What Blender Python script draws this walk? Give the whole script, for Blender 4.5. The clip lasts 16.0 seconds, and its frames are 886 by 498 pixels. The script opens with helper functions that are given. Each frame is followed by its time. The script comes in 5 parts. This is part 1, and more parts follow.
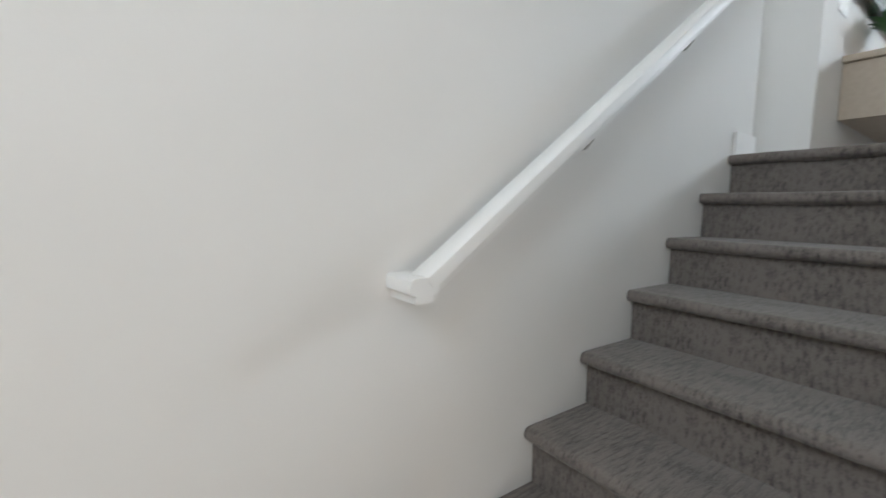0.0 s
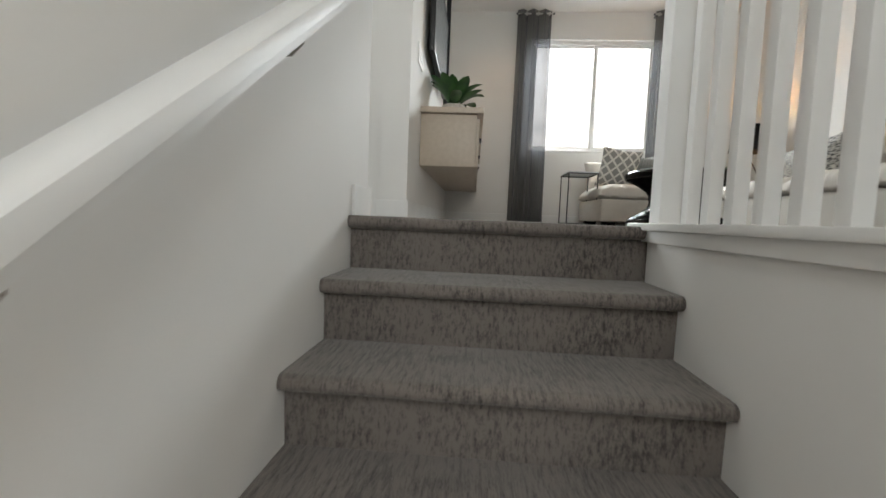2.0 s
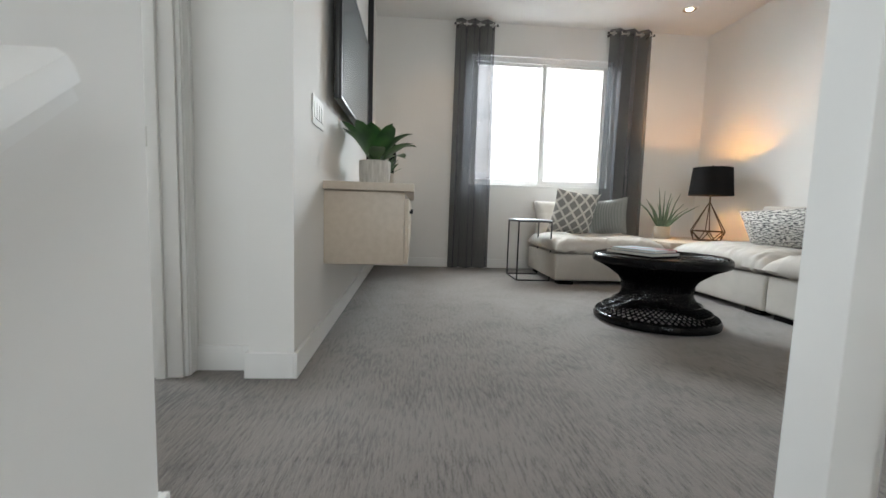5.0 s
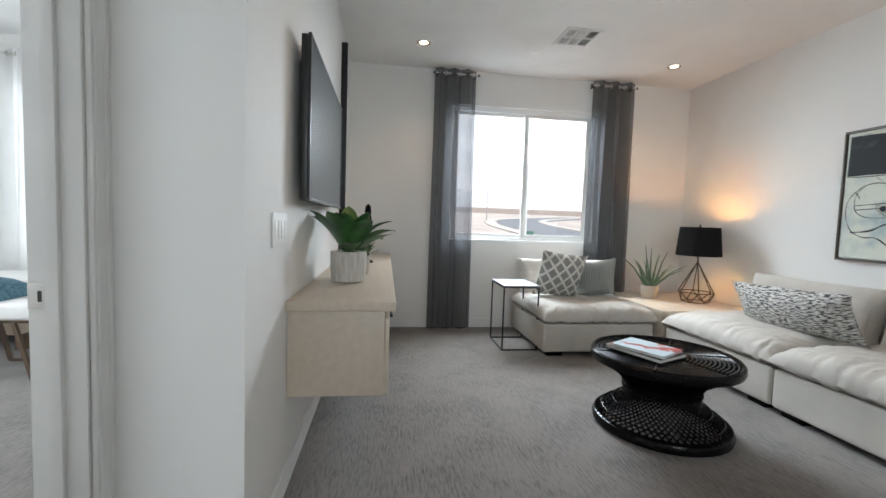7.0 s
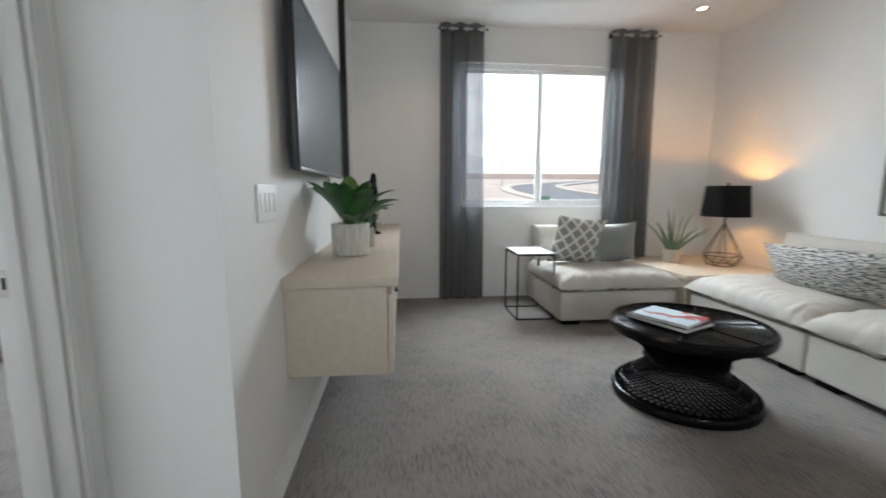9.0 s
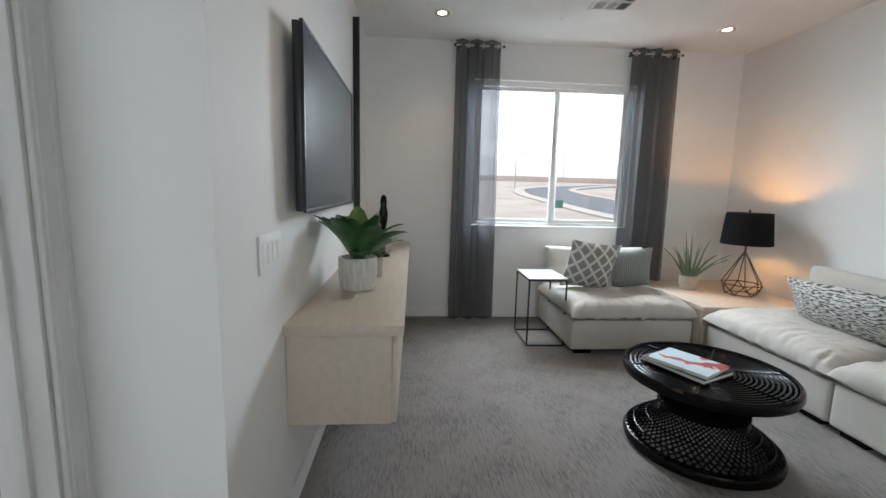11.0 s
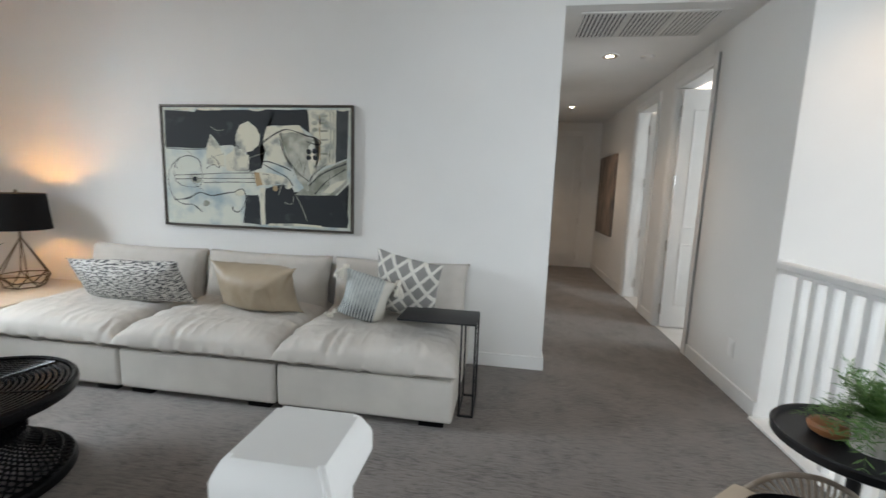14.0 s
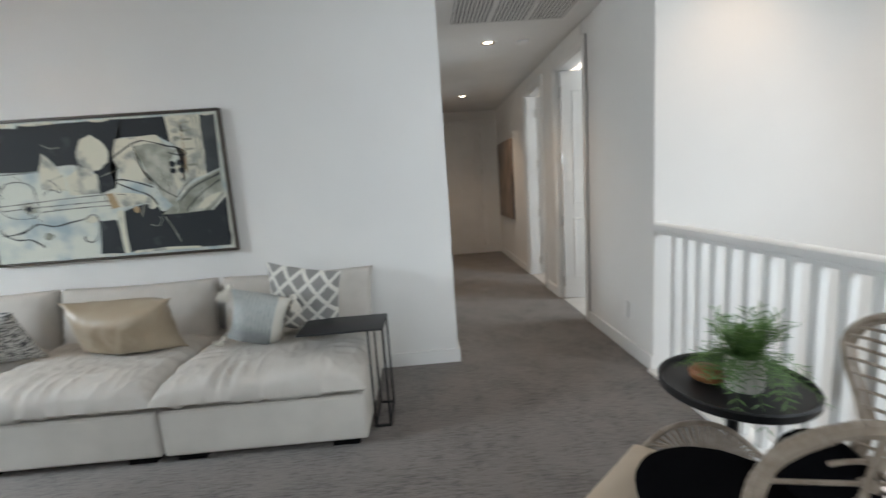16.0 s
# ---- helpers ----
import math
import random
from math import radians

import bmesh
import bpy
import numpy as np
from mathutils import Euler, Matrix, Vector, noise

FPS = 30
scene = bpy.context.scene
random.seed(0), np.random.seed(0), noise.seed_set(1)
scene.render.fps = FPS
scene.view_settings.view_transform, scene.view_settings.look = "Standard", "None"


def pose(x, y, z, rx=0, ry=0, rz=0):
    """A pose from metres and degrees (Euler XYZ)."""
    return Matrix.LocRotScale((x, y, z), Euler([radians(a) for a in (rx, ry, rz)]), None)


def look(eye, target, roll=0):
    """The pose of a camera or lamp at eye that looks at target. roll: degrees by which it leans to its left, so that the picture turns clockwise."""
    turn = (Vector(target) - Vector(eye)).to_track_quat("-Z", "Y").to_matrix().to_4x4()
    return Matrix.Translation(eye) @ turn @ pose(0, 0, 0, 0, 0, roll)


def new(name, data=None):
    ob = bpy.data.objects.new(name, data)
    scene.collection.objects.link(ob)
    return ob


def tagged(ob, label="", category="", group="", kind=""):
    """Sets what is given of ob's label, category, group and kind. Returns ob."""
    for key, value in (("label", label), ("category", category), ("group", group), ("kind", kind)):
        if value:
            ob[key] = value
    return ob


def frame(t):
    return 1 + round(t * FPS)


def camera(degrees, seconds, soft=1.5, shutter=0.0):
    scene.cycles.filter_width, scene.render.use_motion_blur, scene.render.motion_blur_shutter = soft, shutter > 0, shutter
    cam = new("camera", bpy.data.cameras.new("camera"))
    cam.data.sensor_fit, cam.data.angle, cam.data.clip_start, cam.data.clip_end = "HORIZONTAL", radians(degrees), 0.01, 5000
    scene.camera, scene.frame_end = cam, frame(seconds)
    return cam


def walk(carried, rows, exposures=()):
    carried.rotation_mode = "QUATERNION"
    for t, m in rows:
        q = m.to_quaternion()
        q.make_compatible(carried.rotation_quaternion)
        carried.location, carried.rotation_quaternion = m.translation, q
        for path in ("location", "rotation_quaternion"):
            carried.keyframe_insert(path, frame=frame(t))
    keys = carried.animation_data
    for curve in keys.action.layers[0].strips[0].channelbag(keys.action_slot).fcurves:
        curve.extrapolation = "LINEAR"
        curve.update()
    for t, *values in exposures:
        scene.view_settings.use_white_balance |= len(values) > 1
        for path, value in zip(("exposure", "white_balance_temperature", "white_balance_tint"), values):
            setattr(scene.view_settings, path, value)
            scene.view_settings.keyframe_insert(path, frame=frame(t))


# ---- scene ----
cam = camera(92.9, 16.0, shutter=0.25)
PATH = [
    (0, (0.295, 0.238, -0.286), (1.462, 1.851, -0.47), 1.4),
    (0.5, (0.413, 0.361, -0.159), (2.017, 1.535, -0.381), 2.6),
    (1, (0.574, 0.472, -0.094), (2.43, 1.187, -0.301), 2.6),
    (1.5, (0.771, 0.601, -0.056), (2.739, 0.904, -0.242), 2.4),
    (2, (1.08, 0.639, -0.001), (3.07, 0.78, -0.143), 2.3),
    (2.5, (1.321, 0.652, 0.161), (3.316, 0.717, 0.043), 1.7),
    (3, (1.472, 0.659, 0.312), (3.467, 0.629, 0.165), 1.6),
    (5.3, (2.095, 0.593, 0.759), (4.08, 0.434, 0.581), 1.8),
    (5.5, (2.166, 0.584, 0.826), (4.152, 0.418, 0.663), 1.9),
    (6, (2.24, 0.573, 0.923), (4.228, 0.409, 0.773), 2.2),
    (6.5, (2.369, 0.626, 1.065), (4.359, 0.455, 0.969), 3.3),
    (7, (2.333, 0.653, 1.123), (4.31, 0.384, 0.998), 1.9),
    (7.5, (2.327, 0.628, 1.114), (4.279, 0.252, 0.897), 1.5),
    (8, (2.34, 0.629, 1.115), (4.274, 0.173, 0.883), 1.0),
    (8.5, (2.346, 0.62, 1.111), (4.272, 0.146, 0.854), 0.1),
    (9, (2.465, 0.589, 1.119), (4.436, 0.395, 0.843), 0.0),
    (9.2, (2.537, 0.575, 1.154), (4.517, 0.607, 0.871), 0.1),
    (11.3, (2.553, 0.575, 1.301), (4.52, 0.331, 1.033), 2.1),
    (11.5, (2.53, 0.547, 1.31), (4.462, 0.101, 1.045), 2.0),
    (12, (2.506, 0.515, 1.325), (4.252, -0.424, 1.062), 2.1),
    (12.5, (2.491, 0.467, 1.295), (3.952, -0.877, 1.053), 2.3),
    (13, (2.424, 0.409, 1.297), (3.54, -1.232, 1.05), 2.1),
    (13.5, (2.382, 0.372, 1.302), (3.089, -1.481, 1.04), 2.2),
    (14, (2.338, 0.342, 1.301), (2.63, -1.616, 1.021), 2.0),
    (14.5, (2.279, 0.32, 1.303), (2.196, -1.656, 1.004), 1.5),
    (15, (2.221, 0.304, 1.301), (1.827, -1.63, 0.981), 0.6),
    (15.5, (2.154, 0.298, 1.288), (1.584, -1.592, 0.965), -1.0),
    (16, (2.215, 0.226, 1.287), (2.131, -1.749, 0.986), -4.0),
]
EXPOSURES = [(0.0, 0.42, 6500, 10), (1.0, 0.46, 6700, 10), (2.0, 0.36, 7200, 11), (3.0, 0.38, 7200, 11), (5.5, 0.4, 6700, 10), (7.5, 0.34, 6550, 10), (9.0, 0.25, 6550, 10),
             (12.0, 0.12, 6450, 10), (12.5, 0.14, 6550, 11), (13.0, 0.2, 6800, 12), (13.5, 0.26, 6650, 11), (14.5, 0.3, 6550, 10), (16.0, 0.25, 6550, 10)]
walk(cam, [(t, look(eye, target, roll)) for t, eye, target, roll in PATH], exposures=EXPOSURES)

# ---- world, sun and lamps ----
world = bpy.data.worlds.new("sky")
scene.world = world
world.use_nodes = True
wn, wl = world.node_tree.nodes, world.node_tree.links
wn.clear()
w_out = wn.new("ShaderNodeOutputWorld")
w_bg = wn.new("ShaderNodeBackground")
w_sky = wn.new("ShaderNodeTexSky")
w_sky.sky_type = "NISHITA"
w_sky.sun_disc = False
w_sky.sun_elevation = radians(42)
w_sky.sun_rotation = radians(200)
w_sky.dust_density = 3.0
w_co = wn.new("ShaderNodeTexCoord")
w_map = wn.new("ShaderNodeMapping")
w_map.inputs["Scale"].default_value = (2.0, 2.0, 7.0)
w_noise = wn.new("ShaderNodeTexNoise")
w_noise.inputs["Scale"].default_value = 1.6
w_noise.inputs["Detail"].default_value = 6.0
w_ramp = wn.new("ShaderNodeValToRGB")
w_ramp.color_ramp.elements[0].position = 0.12
w_ramp.color_ramp.elements[1].position = 0.46
w_mix = wn.new("ShaderNodeMixRGB")
w_mix.inputs[2].default_value = (15.0, 15.4, 16.0, 1)
wl.new(w_co.outputs["Generated"], w_map.inputs["Vector"])
wl.new(w_map.outputs["Vector"], w_noise.inputs["Vector"])
wl.new(w_noise.outputs["Fac"], w_ramp.inputs["Fac"])
wl.new(w_ramp.outputs["Color"], w_mix.inputs["Fac"])
wl.new(w_sky.outputs["Color"], w_mix.inputs[1])
wl.new(w_mix.outputs["Color"], w_bg.inputs["Color"])
w_bg.inputs["Strength"].default_value = 0.09
wl.new(w_bg.outputs["Background"], w_out.inputs["Surface"])


def lamp(name, kind, energy, colour, m, size=0.1, size_y=None, spot=None, blend=0.6, angle=None, soft=0.05, spread=180):
    data = bpy.data.lights.new(name, kind)
    data.energy, data.color = energy, colour
    if kind == "AREA":
        data.size, data.spread = size, radians(spread)
        if size_y:
            data.shape, data.size_y = "RECTANGLE", size_y
    elif kind == "SUN":
        data.angle = radians(angle)
    else:
        data.shadow_soft_size = soft
        if kind == "SPOT":
            data.spot_size, data.spot_blend = radians(spot), blend
    ob = new(name, data)
    ob.matrix_world = m
    return ob


WARM = (1.0, 0.70, 0.45)
DAY = (0.78, 0.90, 1.0)
lamp("sun", "SUN", 2.2, (1.0, 0.96, 0.9), look((0, 0, 20), (6, 3, 6)), angle=12)
# daylight through the loft window and the bedroom window
lamp("loft_window_light", "AREA", 325, DAY, look((7.7, -0.81, 2.5), (4.0, -0.81, 0.35)), 1.9, 1.6)
lamp("bedroom_window_light", "AREA", 9, DAY, look((6.83, 3.5, 1.5), (0, 3.5, 1.4)), 1.1, 1.5)
# lamp added in an unseen opening of the bedroom's back wall, lifts the carpet
lamp("bedroom_added_light", "AREA", 78, DAY, look((4.3, 4.99, 1.5), (3.9, 0, 0.6)), 1.4, 1.3)
# next two lamps are added in unseen stairwell openings, to brighten walls and pier
lamp("high_stair_added_light", "AREA", 22, DAY, look((-0.58, 1.15, 1.97), (1.7, -2.5, -0.5)), 1.3, 0.95, spread=125)
lamp("stairwell_added_light", "AREA", 24, DAY, look((-1.67, -0.4, 1.65), (3.6, 0.7, 1.1)), 1.0, 1.2, spread=140)
# lamp in an unseen low opening, so light reaches the handrail from below
lamp("low_stair_unseen_light", "AREA", 15, (1.0, 0.9, 0.78), look((-0.6, -2.36, -1.3), (0.7, 1.0, 0.1)), 1.3, 0.75)
# added daylight from an unseen side-room opening, brightens the open door leaf
lamp("side_room_unseen_daylight", "AREA", 30, DAY, look((-1.67, -3.2, 1.5), (0.6, -3.9, 1.2)), 0.9, 1.1)
# bare lamp added without a fitting, keeps the room behind door_2 from going black
lamp("bathroom_added_light", "POINT", 30, (1.0, 0.9, 0.78), pose(-0.3, -5.8, 2.3), soft=0.12)
DOWNLIGHTS = [(6.17, 0.365, 2.71, 8), (6.2, -2.08, 2.71, 8), (4.3, -2.08, 2.71, 5), (4.3, 0.365, 2.71, 7),
              (1.51, -3.79, 2.526, 22), (1.51, -6.09, 2.526, 24), (0.3, -1.84, 2.71, 15), (-1.12, -1.84, 2.71, 15)]
for x, y, z, power in DOWNLIGHTS:
    lamp("downlight_lamp", "SPOT", power, WARM if z > 2.6 else (1.0, 0.72, 0.48), pose(x, y, z - 0.02), spot=115, blend=0.8, soft=0.04)
lamp("table_lamp_bulb", "POINT", 13, (1.0, 0.46, 0.15), pose(6.10, -2.40, 1.07), soft=0.03)

# ---- materials ----


def material(name, colour, rough=0.6, metal=0.0, second=None, scale=8.0, stretch=(1, 1, 1), grain=120.0, bump=0.1, depth=0.002, coat=0.0, spread=(0.35, 0.65)):
    """A painted, woven or solid surface: large blotches between two colours, fine grain as bump."""
    m = bpy.data.materials.new(name)
    m.use_nodes = True
    n, l = m.node_tree.nodes, m.node_tree.links
    b = n["Principled BSDF"]
    b.inputs["Roughness"].default_value = rough
    b.inputs["Metallic"].default_value = metal
    b.inputs["Coat Weight"].default_value = coat
    co = n.new("ShaderNodeTexCoord")
    mp = n.new("ShaderNodeMapping")
    mp.inputs["Scale"].default_value = stretch
    l.new(co.outputs["Object"], mp.inputs["Vector"])
    big = n.new("ShaderNodeTexNoise")
    big.inputs["Scale"].default_value = scale
    big.inputs["Detail"].default_value = 5
    fine = n.new("ShaderNodeTexNoise")
    fine.inputs["Scale"].default_value = grain
    fine.inputs["Detail"].default_value = 3
    for t in (big, fine):
        l.new(mp.outputs["Vector"], t.inputs["Vector"])
    ramp = n.new("ShaderNodeValToRGB")
    other = second or tuple(c * 0.94 for c in colour)
    ramp.color_ramp.elements[0].position, ramp.color_ramp.elements[0].color = spread[0], (*other, 1)
    ramp.color_ramp.elements[1].position, ramp.color_ramp.elements[1].color = spread[1], (*colour, 1)
    l.new(big.outputs["Fac"], ramp.inputs["Fac"])
    l.new(ramp.outputs["Color"], b.inputs["Base Color"])
    bp = n.new("ShaderNodeBump")
    bp.inputs["Strength"].default_value = bump
    bp.inputs["Distance"].default_value = depth
    l.new(fine.outputs["Fac"], bp.inputs["Height"])
    l.new(bp.outputs["Normal"], b.inputs["Normal"])
    return m


def carpet_material(name, light, dark, along=(15.0, 92.0, 36.0)):
    """Cut-loop carpet: short broken ribs along x, tufts as bump, soft worn patches."""
    m = material(name, light, 0.95, second=dark, grain=420, bump=0.6, depth=0.004)
    n, l = m.node_tree.nodes, m.node_tree.links
    b = n["Principled BSDF"]
    b.inputs["Sheen Weight"].default_value = 0.3
    co = [x for x in n if x.type == "TEX_COORD"][0]
    mp = n.new("ShaderNodeMapping")
    mp.inputs["Scale"].default_value = along
    l.new(co.outputs["Object"], mp.inputs["Vector"])
    rib = n.new("ShaderNodeTexNoise")
    rib.inputs["Scale"].default_value = 1.0
    rib.inputs["Detail"].default_value = 3
    rib.inputs["Roughness"].default_value = 0.65
    l.new(mp.outputs["Vector"], rib.inputs["Vector"])
    patch = n.new("ShaderNodeTexNoise")
    patch.inputs["Scale"].default_value = 4.5
    patch.inputs["Detail"].default_value = 4
    l.new(co.outputs["Object"], patch.inputs["Vector"])
    tuft = n.new("ShaderNodeTexNoise")
    tuft.inputs["Scale"].default_value = 170
    tuft.inputs["Detail"].default_value = 2
    l.new(co.outputs["Object"], tuft.inputs["Vector"])
    mix = n.new("ShaderNodeMath")
    mix.operation = "MULTIPLY_ADD"
    mix.inputs[1].default_value = 0.5
    l.new(patch.outputs["Fac"], mix.inputs[0])
    l.new(rib.outputs["Fac"], mix.inputs[2])
    mix2 = n.new("ShaderNodeMath")
    mix2.operation = "MULTIPLY_ADD"
    mix2.inputs[1].default_value = 0.4
    l.new(tuft.outputs["Fac"], mix2.inputs[0])
    l.new(mix.outputs[0], mix2.inputs[2])
    ramp = [x for x in n if x.type == "VALTORGB"][0]
    ramp.color_ramp.elements[0].position, ramp.color_ramp.elements[1].position = 0.68, 1.0
    l.new(mix2.outputs[0], ramp.inputs["Fac"])
    bp = [x for x in n if x.type == "BUMP"][0]
    l.new(mix2.outputs[0], bp.inputs["Height"])
    bp.inputs["Distance"].default_value = 0.006
    return m


def uv_material(name, make, rough=0.85):
    """A cloth whose pattern is laid out over its two directions; make(nodes, links, u, v) gives the colour socket."""
    m = material(name, (0.5, 0.5, 0.5), rough, grain=260, bump=0.35, depth=0.003)
    n, l = m.node_tree.nodes, m.node_tree.links
    uv = n.new("ShaderNodeUVMap")
    sep = n.new("ShaderNodeSeparateXYZ")
    l.new(uv.outputs["UV"], sep.inputs["Vector"])
    l.new(make(n, l, sep.outputs["X"], sep.outputs["Y"]), n["Principled BSDF"].inputs["Base Color"])
    return m


def calc(n, l, op, a, b=None, c=None):
    x = n.new("ShaderNodeMath")
    x.operation = op
    for i, v in enumerate((a, b, c)):
        if v is None:
            continue
        if isinstance(v, (int, float)):
            x.inputs[i].default_value = v
        else:
            l.new(v, x.inputs[i])
    return x.outputs[0]


def two(n, l, fac, c0, c1, p0=0.45, p1=0.55):
    r = n.new("ShaderNodeValToRGB")
    r.color_ramp.elements[0].position, r.color_ramp.elements[0].color = p0, (*c0, 1)
    r.color_ramp.elements[1].position, r.color_ramp.elements[1].color = p1, (*c1, 1)
    l.new(fac, r.inputs["Fac"])
    return r.outputs["Color"]


def lattice(n, l, u, v):
    a = calc(n, l, "ABSOLUTE", calc(n, l, "SUBTRACT", calc(n, l, "FRACT", calc(n, l, "MULTIPLY", u, 4.0)), 0.5))
    b = calc(n, l, "ABSOLUTE", calc(n, l, "SUBTRACT", calc(n, l, "FRACT", calc(n, l, "MULTIPLY", v, 3.5)), 0.5))
    d = calc(n, l, "ABSOLUTE", calc(n, l, "SUBTRACT", calc(n, l, "ADD", a, b), 0.5))
    z = n.new("ShaderNodeTexNoise")
    z.inputs["Scale"].default_value = 75
    d = calc(n, l, "MULTIPLY_ADD", z.outputs["Fac"], 0.17, d)
    return two(n, l, d, (0.7, 0.675, 0.62), (0.27, 0.26, 0.245), 0.19, 0.23)


def strokes(n, l, u, v):
    z = n.new("ShaderNodeTexNoise")
    z.inputs["Scale"].default_value = 1.0
    z.inputs["Detail"].default_value = 4
    j = n.new("ShaderNodeCombineXYZ")
    l.new(calc(n, l, "MULTIPLY", u, 24.0), j.inputs["X"])
    l.new(calc(n, l, "MULTIPLY", v, 46.0), j.inputs["Y"])
    l.new(j.outputs["Vector"], z.inputs["Vector"])
    return two(n, l, z.outputs["Fac"], (0.05, 0.05, 0.055), (0.56, 0.54, 0.5), 0.44, 0.53)


def pinstripe(n, l, u, v):
    a = calc(n, l, "ABSOLUTE", calc(n, l, "SUBTRACT", calc(n, l, "FRACT", calc(n, l, "MULTIPLY", u, 26.0)), 0.5))
    return two(n, l, a, (0.17, 0.18, 0.175), (0.36, 0.36, 0.34), 0.15, 0.35)


def pale_stripe(n, l, u, v):
    a = calc(n, l, "ABSOLUTE", calc(n, l, "SUBTRACT", calc(n, l, "FRACT", calc(n, l, "MULTIPLY", u, 17.0)), 0.5))
    z = n.new("ShaderNodeTexNoise")
    z.inputs["Scale"].default_value = 14
    knit = two(n, l, calc(n, l, "MULTIPLY_ADD", z.outputs["Fac"], 0.5, a), (0.33, 0.36, 0.36), (0.5, 0.52, 0.5), 0.3, 0.55)
    dark = two(n, l, a, (0.07, 0.08, 0.09), (0.45, 0.47, 0.46), 0.18, 0.26)
    low = n.new("ShaderNodeMixRGB")
    l.new(two(n, l, calc(n, l, "MULTIPLY_ADD", z.outputs["Fac"], 0.15, v), (1, 1, 1), (0, 0, 0), 0.5, 0.66), low.inputs[0])
    l.new(knit, low.inputs[1])
    l.new(dark, low.inputs[2])
    edge = n.new("ShaderNodeMixRGB")
    edge.inputs[2].default_value = (0.66, 0.63, 0.56, 1)
    l.new(two(n, l, u, (0, 0, 0), (1, 1, 1), 0.76, 0.79), edge.inputs[0])
    l.new(low.outputs[0], edge.inputs[1])
    return edge.outputs[0]


WALL = material("wall paint", (0.79, 0.775, 0.75), 0.7, second=(0.765, 0.75, 0.725), scale=1.5, grain=160, bump=0.12, depth=0.002)
CEIL = material("ceiling paint", (0.8, 0.79, 0.77), 0.85, scale=2, grain=140, bump=0.2, depth=0.003)
TRIM = material("white trim paint", (0.82, 0.81, 0.79), 0.5, scale=3, grain=60, bump=0.03)
DOORPAINT = material("door paint", (0.8, 0.79, 0.77), 0.38, scale=3, grain=70, bump=0.03)
CARPET = carpet_material("grey ribbed carpet", (0.188, 0.163, 0.146), (0.062, 0.054, 0.049))
TILE = material("pale floor tile", (0.62, 0.6, 0.58), 0.3, second=(0.55, 0.53, 0.5), scale=4, grain=30, bump=0.02)
LINEN = material("grey linen upholstery", (0.6, 0.565, 0.515), 0.9, second=(0.54, 0.51, 0.465), scale=5, grain=650, bump=0.35, depth=0.0015)
LINEN2 = material("grey linen cushion", (0.57, 0.535, 0.49), 0.9, second=(0.52, 0.485, 0.44), scale=6, grain=650, bump=0.35, depth=0.0015)
OAK = material("pale oak veneer", (0.56, 0.475, 0.385), 0.4, second=(0.52, 0.435, 0.345), scale=3, stretch=(1.2, 10, 10), grain=60, bump=0.05)
BLACKWOOD = material("black stained rattan", (0.0045, 0.0045, 0.005), 0.2, second=(0.004, 0.004, 0.0045), scale=30, grain=200, bump=0.04)
BLACKMETAL = material("blackened steel", (0.03, 0.03, 0.032), 0.45, 0.6, grain=200, bump=0.08)
GREYMETAL = material("grey steel top", (0.42, 0.44, 0.46), 0.3, 0.4, grain=120, bump=0.03)
CANREFLECTOR = material("satin lamp reflector", (0.5, 0.4, 0.3), 0.35, 0.7, grain=200, bump=0.02)
CHROME = material("brushed nickel", (0.6, 0.58, 0.55), 0.3, 1.0, grain=300, bump=0.03)
BRONZE = material("aged brass wire", (0.12, 0.085, 0.05), 0.4, 0.9, grain=200, bump=0.1)
SHADE = material("black lamp shade cloth", (0.012, 0.011, 0.011), 0.8, grain=500, bump=0.2)
DARKPLASTIC = material("black plastic bezel", (0.012, 0.012, 0.013), 0.35)
# bluish reflection on the dark screen is put into its base colour
SCREEN = material("switched-off screen, reflection in colour", (0.055, 0.08, 0.105), 0.22, grain=5, bump=0.0)
LATTICE = uv_material("woven lattice cloth", lattice)
STROKES = uv_material("ink stroke cloth", strokes)
PINSTRIPE = uv_material("grey pinstripe cloth", pinstripe)
PALESTRIPE = uv_material("pale dashed stripe cloth", pale_stripe)
SATIN = material("gold satin cloth", (0.42, 0.345, 0.25), 0.42, second=(0.36, 0.285, 0.2), scale=6, grain=300, bump=0.1)
CREAM = material("cream wool", (0.72, 0.68, 0.6), 0.95, grain=300, bump=0.4)
BEIGE = material("beige cushion cloth", (0.6, 0.5, 0.39), 0.9, grain=500, bump=0.3)
BLACKFUR = material("black plush", (0.006, 0.006, 0.007), 1.0, grain=400, bump=0.5, depth=0.004)
RATTAN = material("natural grey rattan", (0.4, 0.33, 0.265), 0.36, second=(0.27, 0.215, 0.165), scale=30, grain=200, bump=0.2)
LEAF = material("dark green leaf", (0.045, 0.13, 0.035), 0.4, second=(0.025, 0.075, 0.025), scale=14, grain=60, bump=0.1)
LEAFNEW = material("young green leaf", (0.12, 0.2, 0.04), 0.4, second=(0.07, 0.14, 0.03), scale=14, grain=60, bump=0.1)
ALOE = material("grey green leaf", (0.13, 0.2, 0.12), 0.5, second=(0.08, 0.13, 0.08), scale=20, grain=60, bump=0.1)
FERN = material("fern green", (0.15, 0.27, 0.075), 0.55, second=(0.075, 0.15, 0.045), scale=30, grain=60, bump=0.1)
POT = material("ribbed white ceramic", (0.68, 0.65, 0.6), 0.7, second=(0.5, 0.47, 0.42), scale=10, stretch=(8, 8, 1), grain=80, bump=0.2)
CLAY = material("buff clay", (0.5, 0.44, 0.36), 0.8, grain=80, bump=0.2)
SOIL = material("potting soil", (0.03, 0.022, 0.015), 0.95, grain=100, bump=0.6, depth=0.006)
